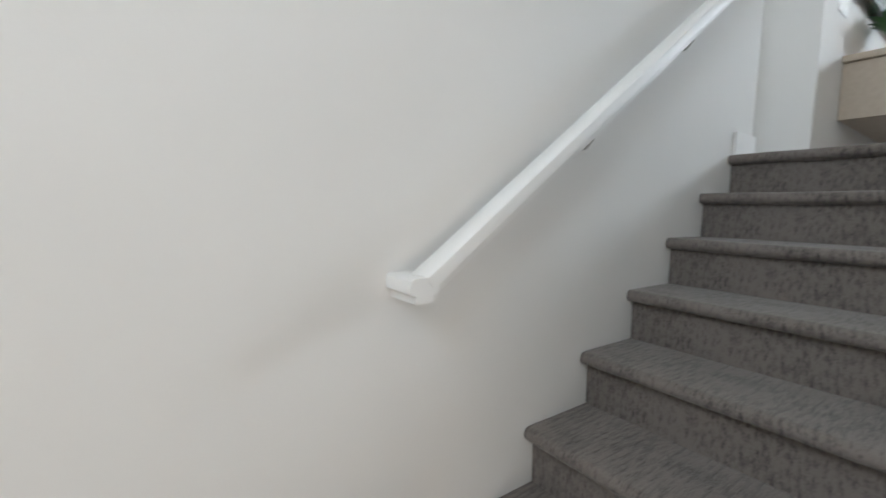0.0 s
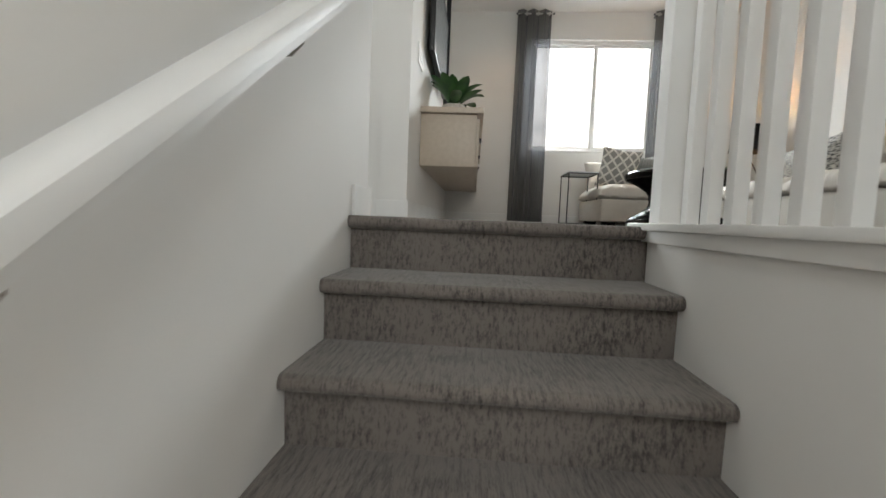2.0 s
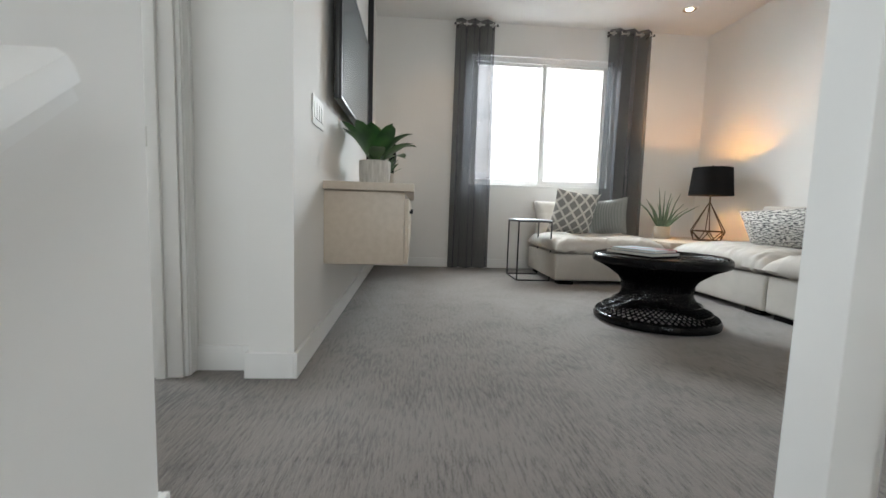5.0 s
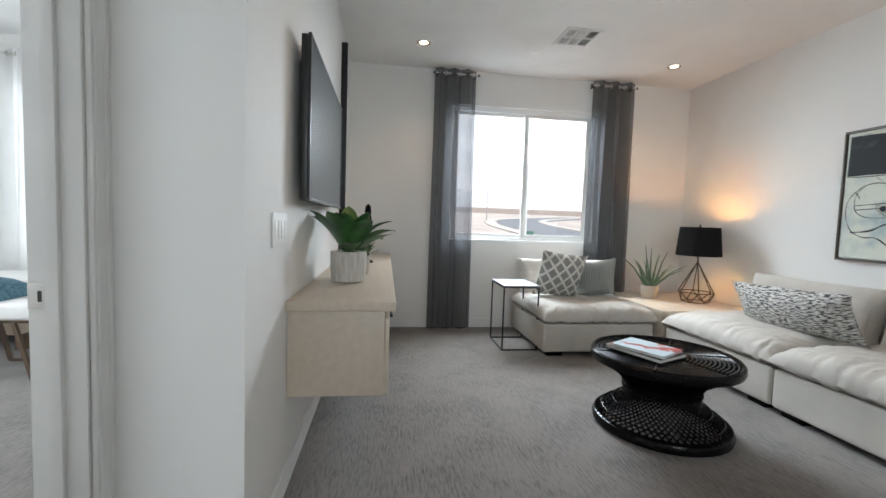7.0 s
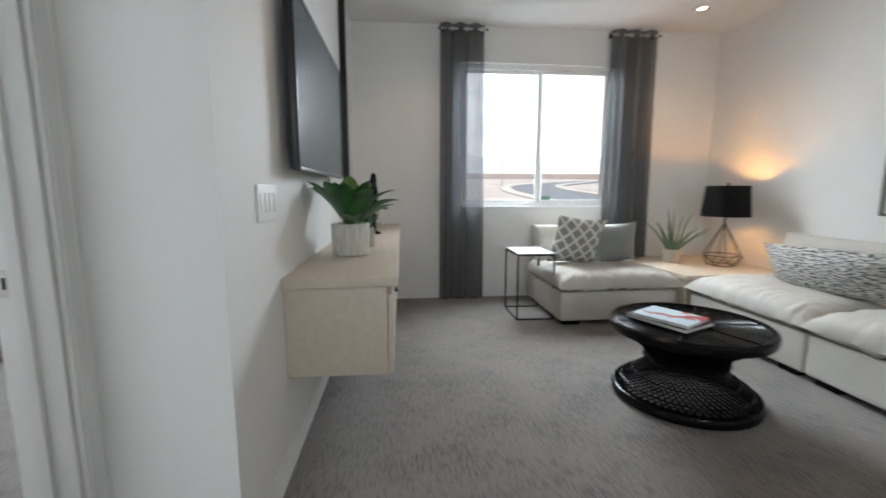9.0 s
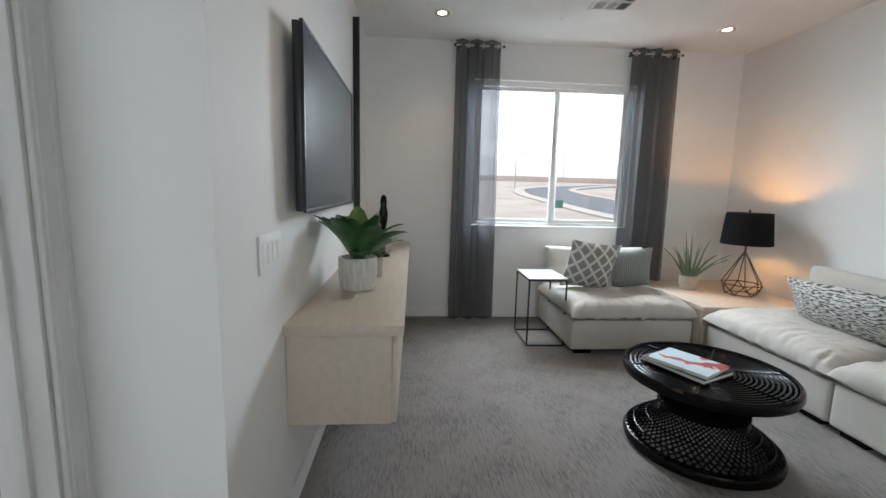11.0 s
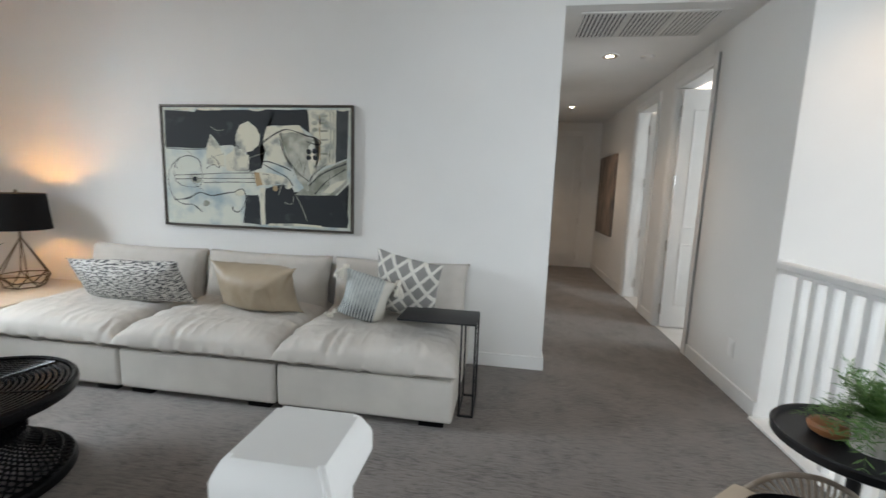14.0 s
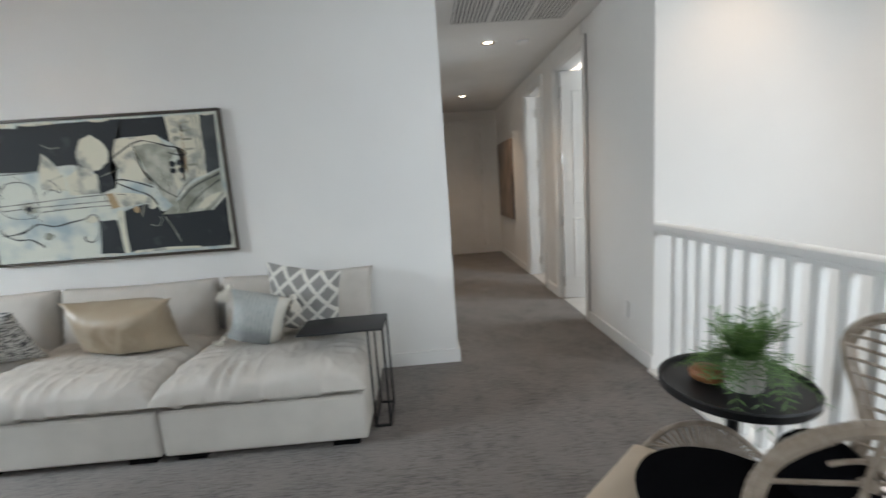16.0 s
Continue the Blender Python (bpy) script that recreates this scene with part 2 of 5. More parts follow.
ORANGEWOOD = material("orange glazed wood", (0.4, 0.17, 0.07), 0.4, second=(0.25, 0.1, 0.04), scale=12, stretch=(1, 1, 8), grain=60, bump=0.1)
WALNUT = material("walnut leg", (0.12, 0.075, 0.045), 0.5, second=(0.08, 0.05, 0.03), scale=6, stretch=(6, 6, 1), grain=60, bump=0.1)
BLUECLOTH = material("blue woven throw", (0.12, 0.24, 0.3), 0.95, second=(0.06, 0.13, 0.18), scale=40, grain=200, bump=0.4)
WHITECLOTH = material("white bed linen", (0.78, 0.76, 0.73), 0.9, grain=300, bump=0.3)
PAPER = material("book paper", (0.75, 0.73, 0.68), 0.8, grain=40, bump=0.05)


def cloth(name, colour, clear):
    """Thin curtain cloth: lets some light through the weave and some straight past it."""
    m = material(name, colour, 0.9, grain=500, bump=0.2)
    n, l = m.node_tree.nodes, m.node_tree.links
    tr, tl, mx, mx2 = (n.new(k) for k in ("ShaderNodeBsdfTransparent", "ShaderNodeBsdfTranslucent", "ShaderNodeMixShader", "ShaderNodeMixShader"))
    tl.inputs["Color"].default_value = (*[min(1, c * 1.6) for c in colour], 1)
    mx.inputs["Fac"].default_value, mx2.inputs["Fac"].default_value = 0.35, clear
    l.new(n["Principled BSDF"].outputs[0], mx.inputs[1])
    l.new(tl.outputs[0], mx.inputs[2])
    l.new(mx.outputs[0], mx2.inputs[1])
    l.new(tr.outputs[0], mx2.inputs[2])
    l.new(mx2.outputs[0], n["Material Output"].inputs["Surface"])
    return m


SHEER = cloth("grey sheer curtain cloth", (0.07, 0.072, 0.078), 0.24)
WHITESHEER = cloth("white sheer curtain cloth", (0.75, 0.74, 0.72), 0.04)


def glass(name):
    m = bpy.data.materials.new(name)
    m.use_nodes = True
    n, l = m.node_tree.nodes, m.node_tree.links
    tr, gl, mx, fr = (n.new(k) for k in ("ShaderNodeBsdfTransparent", "ShaderNodeBsdfGlossy", "ShaderNodeMixShader", "ShaderNodeFresnel"))
    gl.inputs["Roughness"].default_value = 0.02
    l.new(fr.outputs[0], mx.inputs[0])
    l.new(tr.outputs[0], mx.inputs[1])
    l.new(gl.outputs[0], mx.inputs[2])
    l.new(mx.outputs[0], n["Material Output"].inputs["Surface"])
    return m


GLASS = glass("window glass")


def glow(name, colour, strength):
    m = bpy.data.materials.new(name)
    m.use_nodes = True
    b = m.node_tree.nodes["Principled BSDF"]
    b.inputs["Emission Color"].default_value = (*colour, 1)
    b.inputs["Emission Strength"].default_value = strength
    return m


BULB = glow("lit lamp lens", (1.0, 0.86, 0.66), 9.0)

for m, level in ((BLACKWOOD, 0.16), (BLACKFUR, 0.0), (SHADE, 0.1), (CARPET, 0.1), (LINEN, 0.15), (LINEN2, 0.15)):
    m.node_tree.nodes["Principled BSDF"].inputs["Specular IOR Level"].default_value = level

# ---- shapes ----


def box(bm, x0, x1, y0, y1, z0, z1, bevel=0.0, seg=2):
    vs = bmesh.ops.create_cube(bm, size=1.0, matrix=Matrix.LocRotScale(((x0 + x1) / 2, (y0 + y1) / 2, (z0 + z1) / 2), None, (x1 - x0, y1 - y0, z1 - z0)))["verts"]
    if bevel:
        es = list({e for v in vs for e in v.link_edges})
        bmesh.ops.bevel(bm, geom=es, offset=bevel, segments=seg, affect="EDGES", profile=0.6)
    return bm


def tube(bm, pts, r, sides=8, closed=False, r1=None):
    """A round bar along points, from radius r to r1."""
    pts = [Vector(p) for p in pts]
    n = len(pts)
    rings, last = [], None
    for i, p in enumerate(pts):
        a = pts[i - 1] if (i or closed) else p
        b = pts[(i + 1) % n] if (i < n - 1 or closed) else p
        d = (b - a).normalized()
        u = last - d * last.dot(d) if last else d.orthogonal()
        if u.length < 1e-5:
            u = d.orthogonal()
        u.normalize()
        last = u
        w = d.cross(u)
        k = r if r1 is None else r + (r1 - r) * i / (n - 1)
        rings.append([bm.verts.new(p + (u * math.cos(t) + w * math.sin(t)) * k) for t in (2 * math.pi * j / sides for j in range(sides))])
    for i in range(n if closed else n - 1):
        a, b = rings[i], rings[(i + 1) % n]
        for j in range(sides):
            bm.faces.new((a[j], a[(j + 1) % sides], b[(j + 1) % sides], b[j]))
    if not closed:
        bm.faces.new(rings[0][::-1])
        bm.faces.new(rings[-1])
    return bm


def revolve(bm, profile, sides=32, x=0.0, y=0.0, z=0.0):
    """A turned body: profile of (radius, height) from the outside bottom on."""
    rings = []
    for r, h in profile:
        if r < 1e-6:
            rings.append([bm.verts.new((x, y, z + h))])
        else:
            rings.append([bm.verts.new((x + r * math.cos(2 * math.pi * j / sides), y + r * math.sin(2 * math.pi * j / sides), z + h)) for j in range(sides)])
    for a, b in zip(rings, rings[1:]):
        for j in range(sides):
            k = (j + 1) % sides
            q = [a[j % len(a)], a[k % len(a)], b[k % len(b)], b[j % len(b)]]
            q = [v for i, v in enumerate(q) if v not in q[:i]]
            if len(q) > 2:
                bm.faces.new(q)
    return bm


def ring(bm, r, z, thick, x=0.0, y=0.0, count=40, sides=6):
    return tube(bm, [(x + r * math.cos(2 * math.pi * i / count), y + r * math.sin(2 * math.pi * i / count), z) for i in range(count)], thick, sides, True)


def surface(bm, nu, nv, f, close_u=False):
    """A sheet of nu x nv cells through the points f(u, v), with its directions as texture coordinates."""
    uv = bm.loops.layers.uv.verify()
    g = [[bm.verts.new(f(i / nu, j / nv)) for j in range(nv + 1)] for i in range(nu + 1)]
    for i in range(nu):
        for j in range(nv):
            fc = bm.faces.new((g[i][j], g[i + 1][j], g[i + 1][j + 1], g[i][j + 1]))
            for loop, (a, b) in zip(fc.loops, ((i, j), (i + 1, j), (i + 1, j + 1), (i, j + 1))):
                loop[uv].uv = (a / nu, b / nv)
    return bm


def done(name, bm, mat, smooth=True):
    bmesh.ops.remove_doubles(bm, verts=bm.verts, dist=1e-5)
    bmesh.ops.recalc_face_normals(bm, faces=bm.faces)
    me = bpy.data.meshes.new(name)
    bm.to_mesh(me)
    bm.free()
    me.materials.append(mat)
    if smooth:
        me.shade_smooth()
        me.set_sharp_from_angle(angle=radians(38))
    return new(name, me)


def part(name, bm, mat, parent, label="", smooth=True):
    ob = done(name, bm, mat, smooth)
    ob.parent = parent
    if label:
        tagged(ob, label)
    return ob


def structure(name, bm, mat, label, category, smooth=False):
    return tagged(done(name, bm, mat, smooth), label, category, kind="structure")


def thing(name, label, category, m=None, group=""):
    ob = new(name)
    ob.empty_display_size = 0.1
    if m is not None:
        ob.matrix_world = m
    return tagged(ob, label, category, group)


B = bmesh.new


def boxes(rows, bevel=0.0):
    bm = B()
    for r in rows:
        box(bm, *r, bevel=bevel)
    return bm


# ---- the house: floors, walls, ceilings ----
XW, YS, YT, ZC, ZH = 6.78, -2.71, 1.05, 2.71, 2.526   # window wall, sofa wall, screen wall, loft and hall ceilings
RISE, RUN, NOSE = 0.187, 0.258, 2.535
YL, YR = 1.075, 0.057                                    # stair wall and stair side
LAND = -8 * RISE
XH0, XH1, YE, XR = 0.80, 2.03, -7.43, 0.765                        # hall
YC, XF = -2.29, -1.6                                   # stairwell walls

structure("floor", boxes([(NOSE + 0.02, XW + 0.15, YS - 0.15, 5.1, -0.28, 0), (XR - 0.05, NOSE + 0.02, YC, -0.03, -0.28, 0), (XH0 + 0.01, NOSE + 0.02, YS, YC, -0.28, 0), (XH0 - 0.01, XH1, YE, YS, -0.28, 0)]), CARPET, "grey ribbed loop carpet over the upper floor", "floor")
structure("floor_bathroom", boxes([(XF, XH0 - 0.01, YE, YC - 0.15, -0.28, 0.004)]), TILE, "pale tiled floor of the side rooms", "floor")
structure("floor_landing", boxes([(XF, 0.79, -0.03, YL, LAND - 0.28, LAND)]), CARPET, "carpeted stair landing", "landing")
structure("floor_lower", boxes([(XF, 2.6, YC, 1.0, -3.3, -3.0)]), CARPET, "carpeted floor below the stairs", "floor")
# opening at z 1.45 to 2.5 is added out of sight to admit light
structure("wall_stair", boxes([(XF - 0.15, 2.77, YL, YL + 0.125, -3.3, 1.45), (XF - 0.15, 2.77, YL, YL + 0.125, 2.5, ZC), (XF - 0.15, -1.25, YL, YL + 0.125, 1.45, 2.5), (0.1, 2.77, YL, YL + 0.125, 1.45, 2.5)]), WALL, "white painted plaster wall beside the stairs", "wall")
structure("wall_screen", boxes([(3.595, XW, YT, YT + 0.17, 0, ZC), (3.675, XW, YT + 0.17, 1.46, 0, ZC), (3.60, XW, 1.46, 1.60, 0, ZC), (2.2, 2.80, 1.46, 1.60, 0, ZC), (2.80, 3.60, 1.46, 1.60, 2.2, ZC), (2.55, 2.70, YL + 0.125, 1.46, 0, ZC)]), WALL, "white painted wall with a rounded pier beside the bedroom door", "wall")
structure("wall_window", boxes([(XW, XW + 0.15, YS - 0.15, -1.62, -0.3, ZC), (XW, XW + 0.15, 0.0, 2.9, -0.3, ZC), (XW, XW + 0.15, 4.1, 5.1, -0.3, ZC), (XW, XW + 0.15, -1.62, 0.0, -0.3, 0.94), (XW, XW + 0.15, -1.62, 0.0, 2.37, ZC), (XW, XW + 0.15, 2.9, 4.1, -0.3, 0.6), (XW, XW + 0.15, 2.9, 4.1, 2.33, ZC)]), WALL, "warm white painted wall with the loft window", "wall")
structure("wall_sofa", boxes([(XH1, XW, YS - 0.15, YS, 0, ZC)]), WALL, "white painted wall behind the sofa", "wall")
structure("wall_hall_east", boxes([(XH1, XH1 + 0.15, YE - 0.15, YS - 0.15, 0, ZH)]), WALL, "white painted hall wall", "wall")
D1, D2, DH, DHH = (-4.10, -3.37), (-5.33, -4.62), 2.2, 2.33   # hall doorways, bedroom and hall door heights
structure("wall_hall_west", boxes([(XH0 - 0.15, XH0, D1[1], YC, -3.3, ZC), (XH0 - 0.15, XH0, D2[1], D1[0], -0.28, ZC), (XH0 - 0.15, XH0, YE - 0.15, D2[0], -0.28, ZC), (XH0 - 0.15, XH0, D1[0], D1[1], DHH, ZC), (XH0 - 0.15, XH0, D2[0], D2[1], DHH, ZC)]), WALL, "white painted hall wall with two doorways", "wall")
structure("wall_hall_end", boxes([(XH0, XH1, YE - 0.15, YE, 0, ZH)]), WALL, "white painted wall at the hall's end", "wall")
# hole at z -1.7 to -0.9 is unseen, made for the low stair lamp
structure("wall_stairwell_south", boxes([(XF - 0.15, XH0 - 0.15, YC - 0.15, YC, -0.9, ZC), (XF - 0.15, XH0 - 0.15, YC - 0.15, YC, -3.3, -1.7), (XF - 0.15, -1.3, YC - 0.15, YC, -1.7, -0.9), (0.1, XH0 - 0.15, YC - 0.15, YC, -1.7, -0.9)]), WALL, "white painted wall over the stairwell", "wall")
# holes at y -0.95 and y -3.7 are unseen, cut for added lamps
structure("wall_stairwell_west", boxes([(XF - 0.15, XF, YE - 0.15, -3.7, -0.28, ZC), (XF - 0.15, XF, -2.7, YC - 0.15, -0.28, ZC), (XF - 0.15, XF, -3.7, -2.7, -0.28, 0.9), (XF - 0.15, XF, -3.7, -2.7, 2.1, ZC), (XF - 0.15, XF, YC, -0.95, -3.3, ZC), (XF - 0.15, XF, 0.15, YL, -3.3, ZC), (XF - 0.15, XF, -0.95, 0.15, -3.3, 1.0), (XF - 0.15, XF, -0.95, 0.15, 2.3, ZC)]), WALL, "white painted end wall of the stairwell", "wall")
structure("wall_side_rooms", boxes([(XF, XH0 - 0.15, YE - 0.15, YE, 0, ZC)]), WALL, "white painted wall", "wall")
# gap over x 3.5 to 5.1 is added, unseen, for the bedroom lamp
structure("wall_bedroom", boxes([(2.05, 2.2, 1.46, 5.1, 0, ZC), (2.2, 3.5, 4.95, 5.1, 0, ZC), (5.1, XW, 4.95, 5.1, 0, ZC), (3.5, 5.1, 4.95, 5.1, 0, 0.8), (3.5, 5.1, 4.95, 5.1, 2.2, ZC)]), WALL, "white painted bedroom walls", "wall")
structure("wall_below_floor", boxes([(XR - 0.045, XR + 0.055, YC, -0.05, -3.3, -0.28), (XR - 0.045, NOSE, -0.05, YR, -3.3, -0.012), (2.6, 2.7, 0.05, YL, -3.3, -0.28)]), WALL, "white painted side of the stairs under the railing", "wall")
structure("ceiling", boxes([(XF - 0.15, XW + 0.15, YS, 5.1, ZC, ZC + 0.14), (XF - 0.15, XH0 - 0.15, YE - 0.15, YS, ZC, ZC + 0.14)]), CEIL, "white painted ceiling", "ceiling")
structure("ceiling_hall", boxes([(XH0, XH1, YE, YS, ZH, ZC + 0.1)]), CEIL, "lower white painted hall ceiling", "ceiling")

# baseboards
BH, BT = 0.10, 0.014
for rows in ([(2.557, 2.77 + BT, YL - BT, YL, 0, BH + 0.01), (2.77, 2.77 + BT, YL, YL + 0.125, 0, BH + 0.01)],
             [(3.595 - BT, XW, YT - BT, YT, 0, BH), (3.595 - BT, 3.595, YT, YT + 0.17 + BT, 0, BH), (3.595, 3.675, YT + 0.17, YT + 0.17 + BT, 0, BH), (3.675 - BT, 3.675, YT + 0.17 + BT, 1.46, 0, BH)],
             [(XW - BT, XW, YS + BT, YT - BT, 0, BH)],
             [(XH1 - BT, XW, YS, YS + BT, 0, BH), (XH1 - BT, XH1, YE, YS, 0, BH)],
             [(XH0, XH0 + BT, D1[1] + 0.08, YC, 0, BH), (XH0, XH0 + BT, D2[1] + 0.08, D1[0] - 0.08, 0, BH), (XH0, XH0 + BT, YE, D2[0] - 0.08, 0, BH)],
             [(XH0 + BT, XH1 - BT, YE, YE + BT, 0, BH)]):
    structure("baseboard", boxes(rows, 0.003), TRIM, "white painted baseboard", "baseboard")

# ---- stairs ----
stairs = tagged(new("stairs"), "flight of carpeted stairs with rounded nosings", "stairs", kind="structure")


def step_mesh(rows):
    """A carpeted step: rounded nosing over a set-back riser, as a profile drawn across the flight."""
    bm = B()
    prof = [(0.05, 0.0), (-0.004, 0.0)]
    prof += [(-0.008 - 0.02 * math.sin(a), -0.021 + 0.021 * math.cos(a)) for a in (0.3, 0.7, 1.1, 1.57, 2.0, 2.5, 3.0)]
    prof += [(0.014, -0.047), (0.018, -RISE + 0.004), (0.018, -RISE), (0.05, -RISE)]
    if rows:
        prof[0], prof[-1] = (RUN + 0.03, 0.0), (RUN + 0.03, -RISE)
    n = 14
    g = []
    for j in range(n + 1):
        y = YR + 0.001 + (YL - YR - 0.002) * j / n
        g.append([bm.verts.new((x + 0.003 * noise.noise((x * 9, y * 7, z * 9)), y, z + (0.002 * noise.noise((y * 6, x, 3)) if i < 10 else 0))) for i, (x, z) in enumerate(prof)])
    for a, b in zip(g, g[1:]):
        for i in range(len(prof)):
            k = (i + 1) % len(prof)
            bm.faces.new((a[i], a[k], b[k], b[i]))
    bm.faces.new(g[0])
    bm.faces.new(g[-1][::-1])
    return bm


top_step = part("step", step_mesh(0), CARPET, stairs)
top_step.location = (NOSE, 0, 0)
first_step = part("step", step_mesh(1), CARPET, stairs)
first_step.location = (NOSE - RUN, 0, -RISE)
for i in range(2, 8):
    s = first_step.copy()
    scene.collection.objects.link(s)
    s.location = (NOSE - i * RUN, 0, -i * RISE)

# ---- railing round the stairwell ----
RZ, YA = 0.962, -0.012   # rail height, line along the stairs
BAL = B()
box(BAL, -0.0185, 0.0185, -0.0185, 0.0185, 0.0, RZ - 0.06 - 0.012, 0.003)
baluster_mesh = done("baluster", BAL, TRIM)
bal_data = baluster_mesh.data
bpy.data.objects.remove(baluster_mesh)


def newel(parent, x, y, top):
    bm = box(B(), x - 0.038, x + 0.038, y - 0.038, y + 0.038, 0.0, top - 0.03, 0.004)
    post = part("newel_post", bm, TRIM, parent)
    bm = B()
    rows = []
    for h, z in ((0.039, -0.066), (0.041, -0.058), (0.046, -0.048), (0.051, -0.044), (0.053, -0.04), (0.053, -0.02), (0.051, -0.014), (0.046, -0.004), (0.042, 0.0)):
        rows.append([bm.verts.new((x + sx * h, y + sy * h, top + z)) for sx, sy in ((-1, -1), (1, -1), (1, 1), (-1, 1))])
    for a, b in zip(rows, rows[1:]):
        for k in range(4):
            bm.faces.new((a[k], a[(k + 1) % 4], b[(k + 1) % 4], b[k]))
    bm.faces.new(rows[-1])
    bm.faces.new(rows[0][::-1])
    es = [e for e in bm.edges if abs(e.verts[0].co.z - e.verts[1].co.z) > 0.002]
    bmesh.ops.bevel(bm, geom=es, offset=0.004, segments=2, affect="EDGES")
    part("post_cap", bm, TRIM, post)


def rail_profile(bm, p, q, k=1.0):
    """Handrail with a flat top, rounded shoulders and a narrower fillet under it, from p to q."""
    p, q = Vector(p), Vector(q)
    d = (q - p).normalized()
    side = d.cross(Vector((0, 0, 1))).normalized()
    up = side.cross(d)
    prof = [(-0.022, -0.055), (-0.022, -0.04), (-0.034, -0.034), (-0.036, -0.018), (-0.034, -0.006), (-0.026, 0.0), (0.026, 0.0), (0.034, -0.006), (0.036, -0.018), (0.034, -0.034), (0.022, -0.04), (0.022, -0.055)]
    a = [bm.verts.new(p + side * u * k + up * v * k) for u, v in prof]
    b = [bm.verts.new(q + side * u * k + up * v * k) for u, v in prof]
    for i in range(len(prof)):
        k = (i + 1) % len(prof)
        bm.faces.new((a[i], a[k], b[k], b[i]))
    bm.faces.new(a)
    bm.faces.new(b[::-1])


rail_a = thing("railing", "white painted railing with square balusters along the stairs", "railing", pose(0, 0, 0), "railings round the stairwell")
bm = box(B(), XR - 0.07, 2.65, -0.062, YR + 0.032, -0.012, 0.012, 0.005)
box(bm, XR - 0.045, 2.60, YR + 0.002, YR + 0.016, -0.05, -0.012, 0.003)
part("base_rail", bm, TRIM, rail_a)
bm = B()
rail_profile(bm, (2.47, YA, RZ), (XR + 0.04, YA, RZ), 1.1)
part("handrail", bm, TRIM, rail_a)
newel(rail_a, 2.512, 0.014, 1.08)
newel(rail_a, XR, YA, 1.07)
for i in range(15):
    ob = new("baluster", bal_data)
    ob.parent = rail_a
    ob.location = (2.412 - 0.111 * i, YA, 0.012)
rail_b = thing("railing", "white painted railing with square balusters over the open stairwell", "railing", pose(0, 0, 0), "railings round the stairwell")
bm = box(B(), XR - 0.07, XR + 0.075, YC + 0.002, -0.063, -0.012, 0.016, 0.005)
part("base_rail", bm, TRIM, rail_b)
bm = B()
rail_profile(bm, (XR, YC + 0.002, RZ), (XR, -0.05, RZ), 1.1)
box(bm, XR - 0.05, XR + 0.03, YC + 0.001, YC + 0.014, RZ - 0.075, RZ + 0.012, 0.004)
part("handrail", bm, TRIM, rail_b)
for i in range(19):
    ob = new("baluster", bal_data)
    ob.parent = rail_b
    ob.location = (XR, -0.12 - 0.111 * i, 0.016)

# wall-mounted handrail beside the stairs
hr = thing("wall_handrail", "white painted handrail on nickel brackets along the stair wall", "handrail", pose(0.84, 1.0, -0.395))
bm = B()
SL = 0.742
rail_profile(bm, (-0.06, 0, -0.06 * SL + 0.012), (1.62, 0, 1.62 * SL + 0.012), 1.0)
part("rail", bm, TRIM, hr)
bm = B()
rail_profile(bm, (-0.062, -0.034, -0.034), (-0.062, 0.074, -0.034), 1.0)
part("rail_return", bm, TRIM, hr)
for bx in (0.53, 1.085):
    bz = bx * SL - 0.046
    bm = tube(B(), [(bx, 0.0, bz), (bx, 0.0, bz - 0.022), (bx, 0.02, bz - 0.044), (bx, 0.07, bz - 0.048)], 0.008, 8)
    br = part("bracket", bm, CHROME, hr, "brushed nickel rail bracket")
    part("bracket_plate", tube(B(), [(bx, 0.066, bz - 0.048), (bx, 0.0745, bz - 0.048)], 0.026, 16), CHROME, br)

# ---- doors and door frames ----


def casing(bm, x0, x1, h, w=0.075, t=0.016, s=-1):
    """Door casing round an opening in the local xz plane, standing out of y = 0 towards -y (or +y)."""
    for a, b, c, d in ((x0 - w, x0, 0, h + w), (x1, x1 + w, 0, h + w), (x0, x1, h, h + w)):
        box(bm, a, b, min(0, s * t), max(0, s * t), c, d, 0.004)
    o, i = (t + 0.004) * s, (t + 0.003) * s
    for a, b, c, d, y in ((x0 - w, x0 - w + 0.02, 0, h + w, o), (x1 + w - 0.02, x1 + w, 0, h + w, o), (x0 - w + 0.02, x1 + w - 0.02, h + w - 0.02, h + w, o), (x0 - 0.024, x0 - 0.012, 0, h + 0.024, i), (x1 + 0.012, x1 + 0.024, 0, h + 0.024, i), (x0 - 0.012, x1 + 0.012, h + 0.012, h + 0.024, i)):
        box(bm, a, b, min(0.0, y), max(0.0, y), c, d, 0.003)
    return bm


